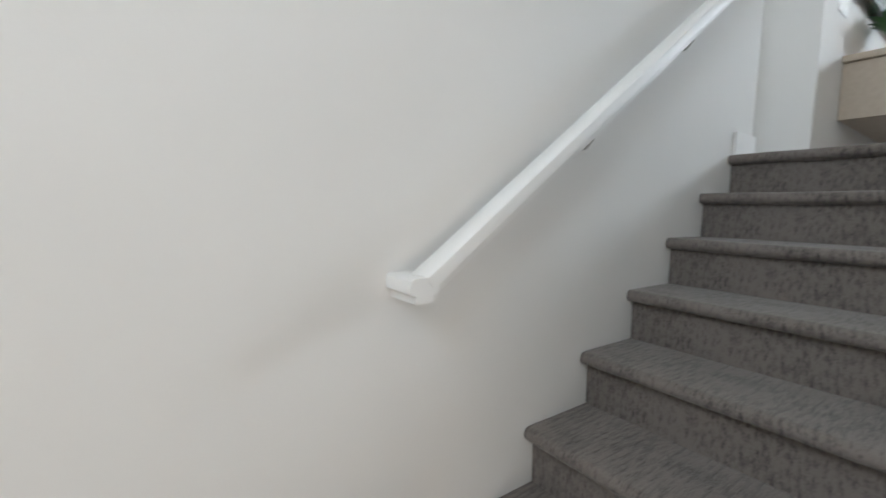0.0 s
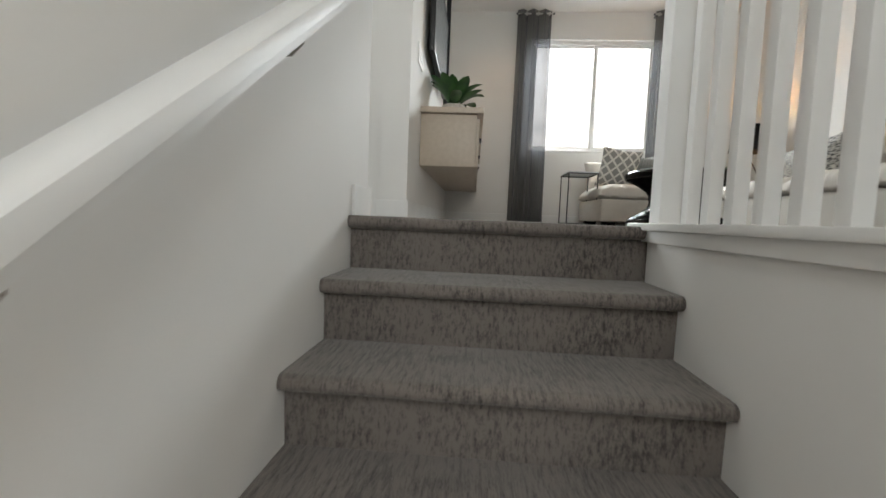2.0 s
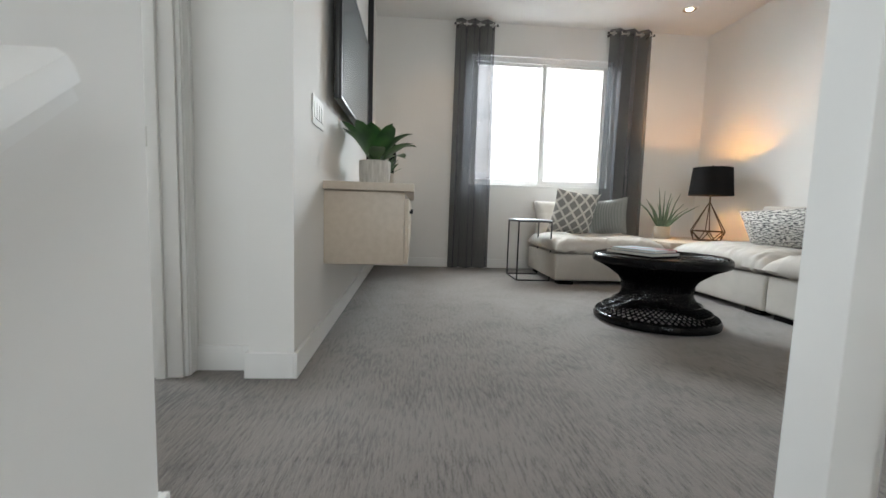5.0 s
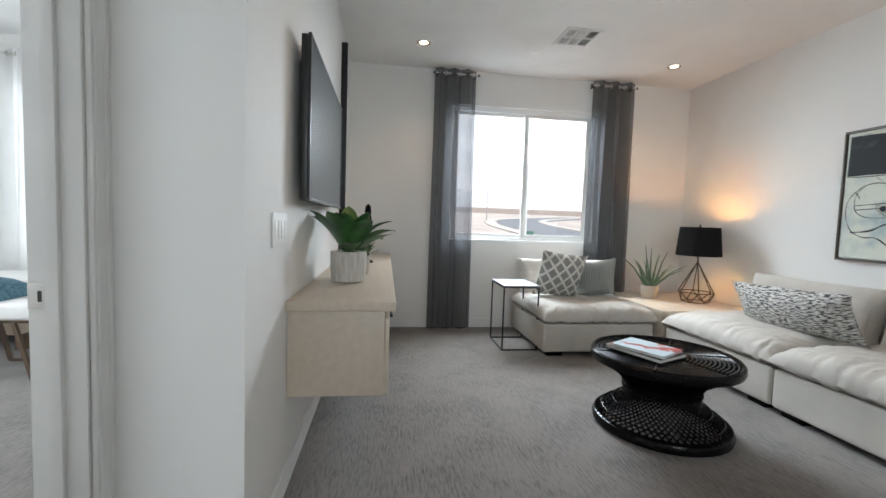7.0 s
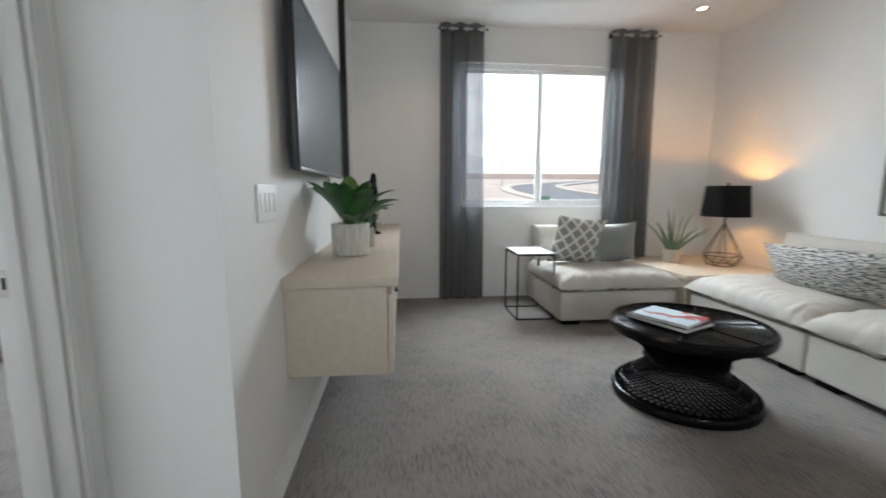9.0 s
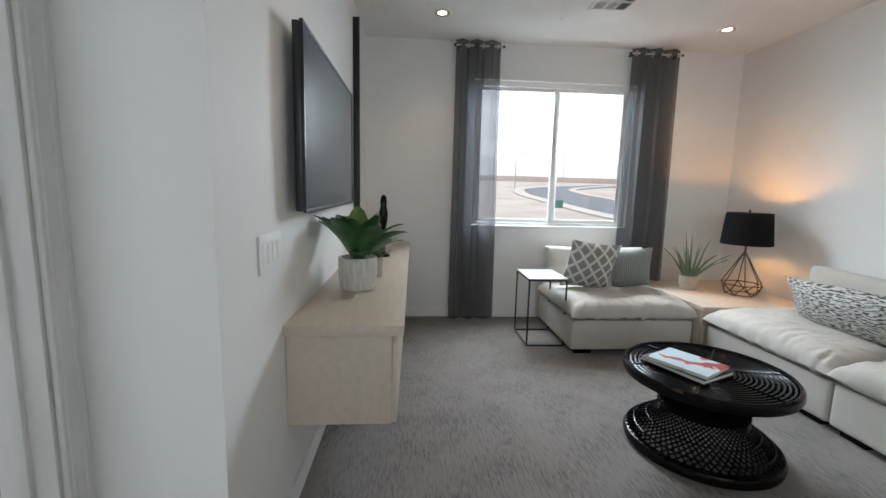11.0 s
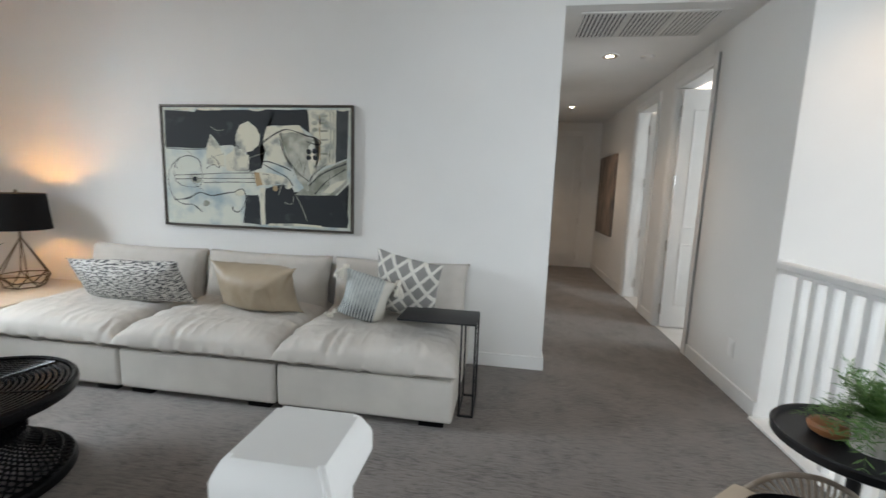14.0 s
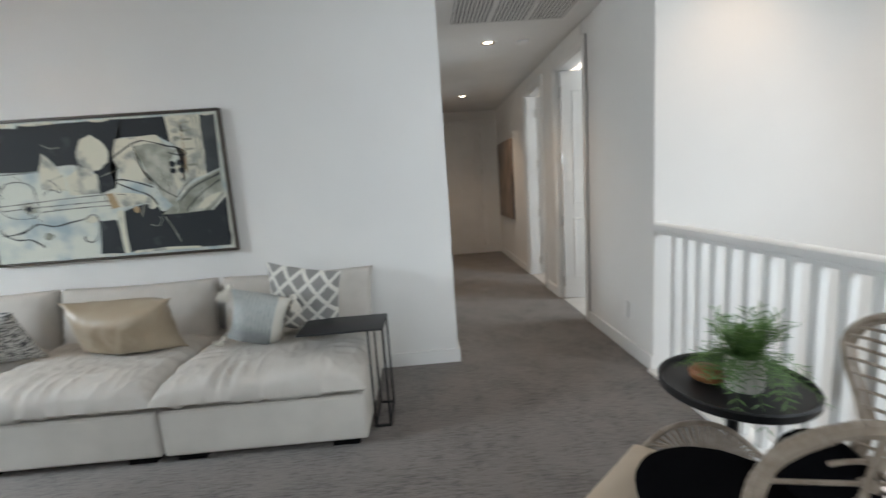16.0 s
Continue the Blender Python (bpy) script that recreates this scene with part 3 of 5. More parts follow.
def panel_door(name, label, w, h, m, hinges=0, panels=((0.22, 0.85), (1.0, None)), hinge_side=0, handle=True):
    """A moulded door leaf, hinged at local x = 0, with recessed panels, lever and hinge leaves."""
    ob = tagged(done(name, boxes([(0, w, 0, 0.036, 0.008, h)], 0.002), DOORPAINT), label, "door", kind="structure")
    ob.matrix_world = m
    for z0, z1 in panels:
        z1 = z1 or h - 0.18
        for y0, y1 in ((-0.007, 0.001), (0.035, 0.043)):
            bm = B()
            for r in ((0.11, w - 0.11, z0, z0 + 0.02), (0.11, w - 0.11, z1 - 0.02, z1), (0.11, 0.13, z0 + 0.02, z1 - 0.02), (w - 0.13, w - 0.11, z0 + 0.02, z1 - 0.02)):
                box(bm, r[0], r[1], y0, y1, r[2], r[3], 0.003)
            part("panel_moulding", bm, DOORPAINT, ob)
    if handle:
        for s, y in ((-1, 0), (1, 0.036)):
            bm = tube(B(), [(w - 0.065, y, 0.95), (w - 0.065, y + s * 0.045, 0.95), (w - 0.075, y + s * 0.055, 0.95), (w - 0.17, y + s * 0.055, 0.95)], 0.009, 8)
            tube(bm, [(w - 0.065, y, 0.95), (w - 0.065, y + s * 0.008, 0.95)], 0.026, 16)
            part("lever_handle", bm, CHROME, ob, "brushed nickel lever handle")
    for i in range(hinges):
        z = 0.19 + (h - 0.39) * i / (hinges - 1)
        bm = box(B(), -0.012, 0.004, -0.012, 0.03, z - 0.05, z + 0.05, 0.002)
        tube(bm, [(-0.004, -0.012, z - 0.05), (-0.004, -0.012, z + 0.05)], 0.007, 8)
        part("hinge", bm, CHROME, ob, "brushed nickel butt hinge")
    return ob


# frames: bedroom, two hall doorways, the hall's end
bm = casing(B(), 2.80, 3.60, DH)
frame_bed = structure("trim_bedroom_door", bm, TRIM, "white painted casing round the bedroom doorway", "door frame")
frame_bed.location = (0, 1.46, 0)
bm = box(B(), 3.588, 3.60, 0.0, 0.14, 0.0, DH - 0.002, 0.002)
box(bm, 3.572, 3.589, 0.055, 0.09, 0.0, DH - 0.002, 0.003)
part("jamb", bm, TRIM, frame_bed)
strike = part("strike_plate", box(B(), 3.5845, 3.5885, 0.097, 0.139, 0.855, 0.925, 0.001), CHROME, frame_bed, "nickel strike plate")
# thin black slab for the shade in the latch hole; the plate is uncut
part("latch_hole_shade", box(B(), 3.5835, 3.5848, 0.104, 0.114, 0.875, 0.905), DARKPLASTIC, frame_bed)
HALLSIDE = pose(XH0, 0, 0, 0, 0, -90)
f1 = structure("trim_hall_door_1", casing(B(), -D1[1], -D1[0], DHH, s=1), TRIM, "white painted casing round a hall doorway", "door frame")
f2 = structure("trim_hall_door_2", casing(B(), -D2[1], -D2[0], DHH, s=1), TRIM, "white painted casing round a second hall doorway", "door frame")
for (a, b), f in ((D1, f1), (D2, f2)):
    f.matrix_world = HALLSIDE
    for x0, x1, z0, z1 in ((-b, -b + 0.012, 0, DHH - 0.002), (-a - 0.012, -a, 0, DHH - 0.002), (-b + 0.012, -a - 0.012, DHH - 0.014, DHH - 0.002)):
        part("jamb", box(B(), x0, x1, -0.15, 0.0, z0, z1, 0.001), TRIM, f)
panel_door("door_1", "white panelled door standing open into a side room", 0.70, 2.30, pose(XH0 - 0.03, D1[0] + 0.06, 0.005, 0, 0, 178), 4)
panel_door("door_2", "white panelled door half open to the bathroom", 0.66, 2.30, pose(XH0 - 0.14, D2[0] + 0.02, 0.005, 0, 0, 150), 4)
f3 = structure("trim_hall_end_door", casing(B(), 1.11, 1.91, 2.30, 0.08, s=1), TRIM, "white painted casing round the door at the hall's end", "door frame")
f3.location = (0, YE, 0)
panel_door("door_3", "closed white panelled door at the end of the hall", 0.80, 2.295, pose(1.11, YE + 0.002, 0.003), 4, panels=((0.22, 0.85), (1.0, None)))

# ---- windows ----


def slider(name, label, y0, y1, z0, z1, x=XW + 0.05):
    """A two-pane sliding window in a white vinyl frame, with a sill."""
    ob = structure(name, boxes([(x, x + 0.07, y0, y0 + 0.04, z0, z1), (x, x + 0.07, y1 - 0.04, y1, z0, z1), (x, x + 0.07, y0 + 0.04, y1 - 0.04, z0, z0 + 0.045), (x, x + 0.07, y0 + 0.04, y1 - 0.04, z1 - 0.045, z1)], 0.004), TRIM, label, "window")
    mid = (y0 + y1) / 2 - 0.045
    for a, b, dx in ((y0 + 0.04, mid + 0.04, 0.015), (mid - 0.04, y1 - 0.04, 0.04)):
        part("sash", boxes([(x + dx, x + dx + 0.022, a, a + 0.048, z0 + 0.045, z1 - 0.045), (x + dx, x + dx + 0.022, b - 0.048, b, z0 + 0.045, z1 - 0.045), (x + dx, x + dx + 0.022, a + 0.048, b - 0.048, z0 + 0.045, z0 + 0.08), (x + dx, x + dx + 0.022, a + 0.048, b - 0.048, z1 - 0.08, z1 - 0.045)], 0.003), TRIM, ob)
        pane = part("pane", boxes([(x + dx + 0.008, x + dx + 0.012, a + 0.03, b - 0.03, z0 + 0.075, z1 - 0.075)]), GLASS, ob, smooth=False)
        pane.visible_shadow = False
    part("window_sill", box(B(), XW - 0.012, x, y0 - 0.01 + 0.012, y1 - 0.002, z0 + 0.002, z0 + 0.016, 0.004), TRIM, ob)
    return ob


slider("window_1", "two-pane sliding window in a white vinyl frame", -1.62, 0.0, 0.94, 2.37)
slider("window_2", "bedroom window behind sheer curtains", 2.9, 4.1, 0.6, 2.33)

# ---- curtains ----


def curtain(name, label, mat, y0, y1, z0, z1, folds, x=XW - 0.10, amp=0.05, seed=0, rod=True):
    """A pleated curtain panel on grommets, with its own short rod."""
    ob = thing(name, label, "curtain", pose(x, (y0 + y1) / 2, z0), "curtains")
    w = y1 - y0

    def f(u, v):
        ph = u * folds * 2 * math.pi + seed
        k = 0.8 + 0.5 * noise.noise((u * 5 + seed, v * 1.5, 0))
        spread = 1.0 + 0.12 * (1 - v) * (0.6 + 0.4 * math.sin(seed + 3 * u))
        return ((amp * math.sin(ph + 0.35 * noise.noise((seed, v * 2, u * 3)))) * k, (u - 0.5) * w * spread + 0.012 * math.sin(2 * ph), v * (z1 - z0))

    part("panel", surface(B(), folds * 18, 34, f), mat, ob)
    zr = z1 - z0 - 0.05
    if rod:
        part("rod", tube(B(), [(0, -w / 2 - 0.012, zr), (0, w / 2 + 0.012, zr)], 0.009, 10), CHROME, ob, "brushed nickel curtain rod")
        for s in (-1, 1):
            part("finial", revolve(B(), [(0.0, -0.014), (0.011, -0.009), (0.013, 0.0), (0.011, 0.009), (0, 0.014)], 12, 0, s * (w / 2 + 0.016), zr), BLACKMETAL, ob)
            part("rod_bracket", box(B(), 0.0, 0.095, s * w * 0.46 - 0.008, s * w * 0.46 + 0.008, zr - 0.012, zr + 0.012, 0.003), BLACKMETAL, ob)
    for i in range(folds * 2):
        u = (i + 0.5) / (folds * 2)
        yy = (u - 0.5) * w
        bm = tube(B(), [(0.02 * math.cos(t) * 0.9, yy + 0.02 * math.cos(t) * 0.3, zr + 0.02 * math.sin(t)) for t in (2 * math.pi * j / 14 for j in range(14))], 0.005, 6, True)
        part("grommet", bm, CHROME, ob)
    return ob


curtain("curtain", "grey sheer grommet curtain hanging to the carpet", SHEER, -0.235, 0.19, 0.012, 2.69, 3, seed=0.4)
curtain("curtain", "grey sheer grommet curtain drawn beside the window", SHEER, -1.985, -1.50, 0.012, 2.69, 3, seed=2.1)
curtain("curtain", "white sheer curtain in the bedroom", WHITESHEER, 2.8, 4.16, 0.012, 2.55, 9, seed=1.2)

# ---- soft goods ----


def puff(bm, w, d, up, down, nu=26, nv=26, power=6.0, root=0.42, ears=0.05, wrinkle=0.006, seed=0.0, sag=0.0, freq=9.0, gathers=0.45):
    """A stuffed cushion in its own xy plane: two sheets meeting in a seam, drawn in between the corners, creased by use."""
    uv = bm.loops.layers.uv.verify()
    for side, hgt in ((1, up), (-1, down)):
        def f(u, v):
            a, b = 2 * u - 1, 2 * v - 1
            k = ((1 - abs(a) ** power) * (1 - abs(b) ** power)) ** root
            x = a * w / 2 * (1 - ears * (1 - b * b) * abs(a) ** 3)
            y = b * d / 2 * (1 - ears * (1 - a * a) * abs(b) ** 3)
            edge = min(1.0, 4 * (1 - max(abs(a), abs(b))))
            warp = 0.5 * noise.noise((x * 3 + seed, y * 3, 2))
            r1 = (1 - abs(noise.noise((x * freq + seed + warp, y * freq * 0.55 + warp, side)))) ** 5
            r2 = (1 - abs(noise.noise((x * freq * 1.9 + seed, y * freq * 1.2 + 7, 5 + warp)))) ** 6
            crease = 0.6 * noise.noise((x * freq * 0.45 + seed, y * freq * 0.45, 9)) + 0.8 * r1 * (0.3 + 0.7 * (1 - edge)) + 0.3 * r2
            along = x if abs(b) > abs(a) else y
            rim = max(0.0, 1 - 2.0 * (1 - max(abs(a), abs(b))))
            gather = math.sin(along * 62 + 7 * noise.noise((along * 5, seed, 0))) * rim * gathers * (0.25 + 2.2 * max(0.0, noise.noise((along * 4 + seed, side, 4))))
            z = side * hgt * k + side * wrinkle * (crease + gather) * min(1, k * 1.6) - sag * (1 - a * a) * (1 - b * b) * k
            return (x, y, z)
        surface(bm, nu, nv, f)
    return bm


def sofa_module(m, label, seed):
    """An armless sofa seat: upholstered plinth on black feet, loose down seat and back cushions. Local y runs to its back."""
    ob = thing("sofa_module", label, "sofa", m, "modules of the sectional sofa")
    part("plinth", box(B(), 0.006, 1.018, 0.0, 0.94, 0.04, 0.285, 0.022, 4), LINEN, ob)
    for x0 in (0.05, 0.83):
        for y0 in (0.03, 0.78):
            part("foot", box(B(), x0, x0 + 0.14, y0, y0 + 0.1, 0.0, 0.045, 0.004), BLACKWOOD, ob, "black wooden block foot")
    part("piping", tube(B(), [(0.03, 0.004, 0.283), (0.99, 0.004, 0.283)], 0.004, 6), LINEN, ob)
    bm = puff(B(), 1.05, 0.97, 0.135, 0.035, 110, 100, 6.0, 0.42, 0.015, 0.017, seed, 0.008, 8.0, 0.5)
    bmesh.ops.translate(bm, verts=bm.verts, vec=(0.512, 0.455, 0.325))
    part("seat_cushion", bm, LINEN2, ob, "soft down-filled seat cushion with creases")
    bm = puff(B(), 1.0, 0.46, 0.10, 0.08, 50, 30, 7.0, 0.36, 0.05, 0.010, seed + 4, 0.0, 5.0)
    bmesh.ops.transform(bm, verts=bm.verts, matrix=pose(0.512, 0.80, 0.555, 90 - 12))
    part("back_cushion", bm, LINEN2, ob, "upright linen back cushion")
    return ob


sofa_module(pose(3.592, -1.765, 0, 0, 0, 180), "grey linen armless sofa module at the end by the hall", 1.3)
sofa_module(pose(4.617, -1.765, 0, 0, 0, 180), "grey linen armless sofa module under the painting", 5.1)
sofa_module(pose(5.642, -1.765, 0, 0, 0, 180), "grey linen armless sofa module beside the corner table", 8.7)
sofa_module(pose(5.73, -0.70, 0, 0, 0, -90), "grey linen armless sofa module below the window", 12.4)


def pillow(m, label, mat, w=0.48, h=0.48, t=0.075, seed=0.0, ears=0.09, tassels=False, wrinkle=0.005):
    ob = thing("throw_pillow", label, "pillow", m, "pillows on the sofa")
    bm = puff(B(), w, h, t * 1.25, t * 1.25, 44, 36, 2.6, 0.72, ears, wrinkle, seed)
    bmesh.ops.transform(bm, verts=bm.verts, matrix=pose(0, 0, h / 2, 90))
    part("cover", bm, mat, ob)
    if tassels:
        for sx in (-1, 1):
            for z in (0.0, h):
                d = 1 if z else -0.6
                p = Vector((sx * w * 0.48, 0, z * 0.98 + 0.01))
                bm = tube(B(), [p, p + Vector((sx * 0.015, -0.02, 0.008))], 0.016, 8)
                knot = part("tassel", bm, CREAM, ob, "cream wool tassel")
                bm = B()
                for i in range(14):
                    a = i * 2.4
                    tube(bm, [p + Vector((sx * 0.015, -0.02, 0.004)), p + Vector((sx * 0.03 + 0.02 * math.cos(a), -0.035 + 0.014 * math.sin(a), -0.03)), p + Vector((sx * 0.035 + 0.03 * math.cos(a), -0.04 + 0.02 * math.sin(a), -0.07 if z else -0.012))], 0.004, 5)
                part("fringe", bm, CREAM, knot)
    return ob


# sofa along the wall: local -y faces into the room when turned by 180 degrees
pillow(pose(2.985, -2.32, 0.45, 14, 10, 172), "grey pillow with a raised cream lattice", LATTICE, 0.45, 0.45, 0.08, 1.0)
pillow(pose(3.25, -2.20, 0.445, 20, 17, 190), "pale striped pillow with cream tassels", PALESTRIPE, 0.33, 0.36, 0.09, 2.0, ears=0.18, tassels=True)
pillow(pose(3.97, -2.26, 0.445, 20, 2, 180), "gold satin lumbar pillow", SATIN, 0.62, 0.36, 0.115, 3.0, ears=0.26, wrinkle=0.024)
pillow(pose(4.92, -2.26, 0.435, 22, -3, 174), "long black and white stroked lumbar pillow", STROKES, 1.0, 0.34, 0.085, 4.0, wrinkle=0.014)
pillow(pose(6.22, -0.98, 0.44, 16, 6, -88), "grey pillow with a raised cream lattice", LATTICE, 0.46, 0.46, 0.075, 5.0)
pillow(pose(6.25, -1.42, 0.44, 18, -8, -98), "grey pinstriped square pillow", PINSTRIPE, 0.40, 0.40, 0.07, 6.0, tassels=False)

# ---- tables ----
ct = thing("corner_table", "pale oak corner table between the sofa modules", "table", pose(5.66, -2.69, 0))
part("top", box(B(), 0, 1.07, 0, 0.95, 0.375, 0.42, 0.006), OAK, ct)
part("side_panel", box(B(), 0.012, 0.04, 0.012, 0.938, 0.0, 0.375, 0.003), OAK, ct)
part("front_panel", box(B(), 0.04, 1.03, 0.91, 0.938, 0.0, 0.375, 0.003), OAK, ct)
part("side_panel", box(B(), 1.03, 1.058, 0.012, 0.938, 0.0, 0.375, 0.003), OAK, ct)


st = thing("side_table", "small black wire side table with a grey top", "side table", pose(5.92, -0.72, 0), "small side tables")
part("top", box(B(), 0, 0.43, 0, 0.33, 0.575, 0.588, 0.003), GREYMETAL, st)
part("top_rim", boxes([(0, 0.43, 0, 0.012, 0.563, 0.575), (0, 0.43, 0.318, 0.33, 0.563, 0.575), (0, 0.012, 0.012, 0.318, 0.563, 0.575), (0.418, 0.43, 0.012, 0.318, 0.563, 0.575)]), BLACKMETAL, st)
for x, y in ((0, 0), (0.418, 0), (0, 0.318), (0.418, 0.318)):
    part("leg", box(B(), x, x + 0.012, y, y + 0.012, 0, 0.563, 0.001), BLACKMETAL, st)
part("base_frame", boxes([(0.012, 0.418, 0.318, 0.33, 0, 0.012), (0, 0.012, 0.012, 0.318, 0, 0.012), (0.418, 0.43, 0.012, 0.318, 0, 0.012)]), BLACKMETAL, st)

et = thing("sofa_end_table", "black steel C-shaped table reaching over the sofa", "side table", pose(2.47, -2.2, 0), "small side tables")
part("top", box(B(), 0, 0.46, 0, 0.27, 0.548, 0.56, 0.003), BLACKMETAL, et)
for y in (0.0, 0.259):
    part("leg", box(B(), 0.0, 0.011, y, y + 0.011, 0.0, 0.548, 0.001), BLACKMETAL, et)
    part("leg", box(B(), 0.079, 0.09, y, y + 0.011, 0.0, 0.548, 0.001), BLACKMETAL, et)
part("base_frame", boxes([(0.011, 0.079, 0, 0.011, 0, 0.011), (0.011, 0.079, 0.259, 0.27, 0, 0.011), (0.0, 0.011, 0.011, 0.259, 0, 0.011), (0.079, 0.09, 0.011, 0.259, 0, 0.011)]), BLACKMETAL, et)

# coffee table of black rattan: spun hourglass
cf = thing("coffee_table", "round black rattan hourglass coffee table", "coffee table", pose(4.515, -0.94, 0) @ Matrix.Diagonal((1, 1, 0.97, 1)))
TR, BR, WR, TH = 0.39, 0.365, 0.20, 0.435
part("base_ring", revolve(B(), [(BR - 0.055, 0.004), (BR - 0.03, 0.0), (BR, 0.008), (BR + 0.004, 0.03), (BR - 0.006, 0.052), (BR - 0.03, 0.06), (BR - 0.05, 0.05), (BR - 0.055, 0.004)], 56), BLACKWOOD, cf)
for turn in (1, -1):
    bm = B()
    for i in range(60):
        a = 2 * math.pi * i / 60
        pts = []
        for k in range(7):
            q = k / 6
            ang = a + turn * 0.85 * q
            r = (BR - 0.012) * (1 - q) + WR * q - 0.05 * math.sin(math.pi * q)
            pts.append((r * math.cos(ang), r * math.sin(ang), 0.055 + 0.175 * q))
        tube(bm, pts, 0.0044, 5)
    part("lower_weave", bm, BLACKWOOD, cf)
for i, (r, z) in enumerate(((0.335, 0.085), (0.275, 0.13), (0.225, 0.18))):
    part("lower_hoop", ring(B(), r - 0.018, z, 0.004), BLACKWOOD, cf)
part("waist", revolve(B(), [(WR - 0.015, 0.2), (WR + 0.004, 0.21), (WR, 0.25), (WR + 0.02, 0.29), (0.29, 0.345), (TR - 0.02, 0.38), (TR - 0.03, 0.40), (0.26, 0.37), (WR - 0.02, 0.29), (WR - 0.02, 0.2)], 56), BLACKWOOD, cf)
bm = B()
for i in range(72):
    a = 2 * math.pi * i / 72
    tube(bm, [((WR + 0.008) * math.cos(a), (WR + 0.008) * math.sin(a), 0.215), ((WR + 0.006) * math.cos(a), (WR + 0.006) * math.sin(a), 0.25), ((WR + 0.028) * math.cos(a), (WR + 0.028) * math.sin(a), 0.288), (0.3 * math.cos(a), 0.3 * math.sin(a), 0.343), ((TR - 0.006) * math.cos(a), (TR - 0.006) * math.sin(a), 0.385)], 0.005, 5)
part("upper_weave", bm, BLACKWOOD, cf)
part("top_rim", revolve(B(), [(TR - 0.02, 0.378), (TR, 0.382), (TR + 0.006, 0.4), (TR + 0.003, 0.425), (TR - 0.008, 0.436), (TR - 0.02, 0.43), (TR - 0.02, 0.378)], 64), BLACKWOOD, cf)
part("top_board", revolve(B(), [(0, 0.385), (TR - 0.015, 0.385), (TR - 0.015, 0.4), (0, 0.403)], 56), BLACKWOOD, cf)
for i in range(15):
    part("top_hoop", ring(B(), 0.06 + 0.0212 * i, 0.42, 0.0078, count=52), BLACKWOOD, cf)
for i in range(6):
    a = 2 * math.pi * (i + 0.3) / 6
    part("spoke", tube(B(), [(0.03 * math.cos(a), 0.03 * math.sin(a), 0.4275), (0.36 * math.cos(a), 0.36 * math.sin(a), 0.4275)], 0.0045, 6), BLACKWOOD, cf)
COVER1 = material("red and blue book cover", (0.55, 0.66, 0.72), 0.3, second=(0.42, 0.08, 0.08), scale=9, grain=30, bump=0.02, spread=(0.44, 0.47))
COVER2 = material("dark book cover", (0.05, 0.05, 0.055), 0.4)
for i, (dx, dy, rz, w, d, z, t, mat, lab) in enumerate(((0.03, 0.1, 24, 0.34, 0.25, 0.4365, 0.02, COVER2, "large dark hardback book lying on the coffee table"), (0.02, 0.1, 30, 0.30, 0.23, 0.457, 0.016, COVER1, "magazine with a red and pale blue cover"))):
    bk = thing("book", lab, "book", pose(4.495 + dx, -0.93 + dy, z - 0.0135, 0, 0, rz))
    part("page_block", box(B(), -w / 2 + 0.004, w / 2 - 0.004, -d / 2 + 0.002, d / 2 - 0.004, 0.002, t - 0.002, 0.001), PAPER, bk)
    part("cover", boxes([(-w / 2, w / 2, -d / 2, d / 2, 0, 0.002), (-w / 2, w / 2, -d / 2, d / 2, t - 0.002, t), (-w / 2, w / 2, -d / 2 - 0.002, -d / 2, 0, t)]), mat, bk)

# ---- screen wall ----
CT = 0.785   # console top
con = thing("wall_console", "floating pale oak media console hung on the wall", "cabinet", pose(4.085, 0.605, 0.375))
CL, CD = XW - 4.085 - 0.03, YT - 0.605 - 0.001
part("body", box(B(), 0.028, CL, 0.045, CD, 0.0, 0.364, 0.003), OAK, con)
part("top", box(B(), 0.0, CL, 0.0, CD, 0.37, 0.41, 0.004), OAK, con)
part("shadow_gap", box(B(), 0.05, CL, 0.05, CD, 0.362, 0.372), OAK, con)
for i in range(3):
    w = (CL - 0.02) / 3
    fr = part("drawer_front", box(B(), 0.03 + i * w, 0.024 + (i + 1) * w, 0.024, 0.044, 0.004, 0.335, 0.003), OAK, con)
    part("handle", box(B(), 0.02 + (i + 0.42) * w, 0.02 + (i + 0.58) * w, 0.004, 0.024, 0.255, 0.272, 0.004), BLACKMETAL, fr, "black drawer pull")

tv = thing("television", "flat black-framed television switched off on the wall", "television", pose(4.17, YT, 1.195))
TW, THT, TY = 1.22, 0.69, -0.075
part("housing", box(B(), 0.004, TW - 0.004, TY + 0.012, TY + 0.042, 0.004, THT - 0.004, 0.006), DARKPLASTIC, tv)
part("bezel", boxes([(0, TW, TY, TY + 0.014, 0, 0.016), (0, TW, TY, TY + 0.014, THT - 0.01, THT), (0, 0.01, TY, TY + 0.014, 0.016, THT - 0.01), (TW - 0.01, TW, TY, TY + 0.014, 0.016, THT - 0.01)], 0.002), DARKPLASTIC, tv)
part("screen", box(B(), 0.01, TW - 0.01, TY + 0.004, TY + 0.012, 0.016, THT - 0.01), SCREEN, tv)
part("wall_mount", box(B(), 0.36, 0.86, TY + 0.042, -0.001, 0.2, 0.5, 0.004), BLACKMETAL, tv)
trim = thing("wall_trim", "tall thin black upright trim on the wall", "trim", pose(5.95, YT, CT))
part("upright", box(B(), 0, 0.02, -0.05, -0.0005, 0, 1.78, 0.002), BLACKMETAL, trim)

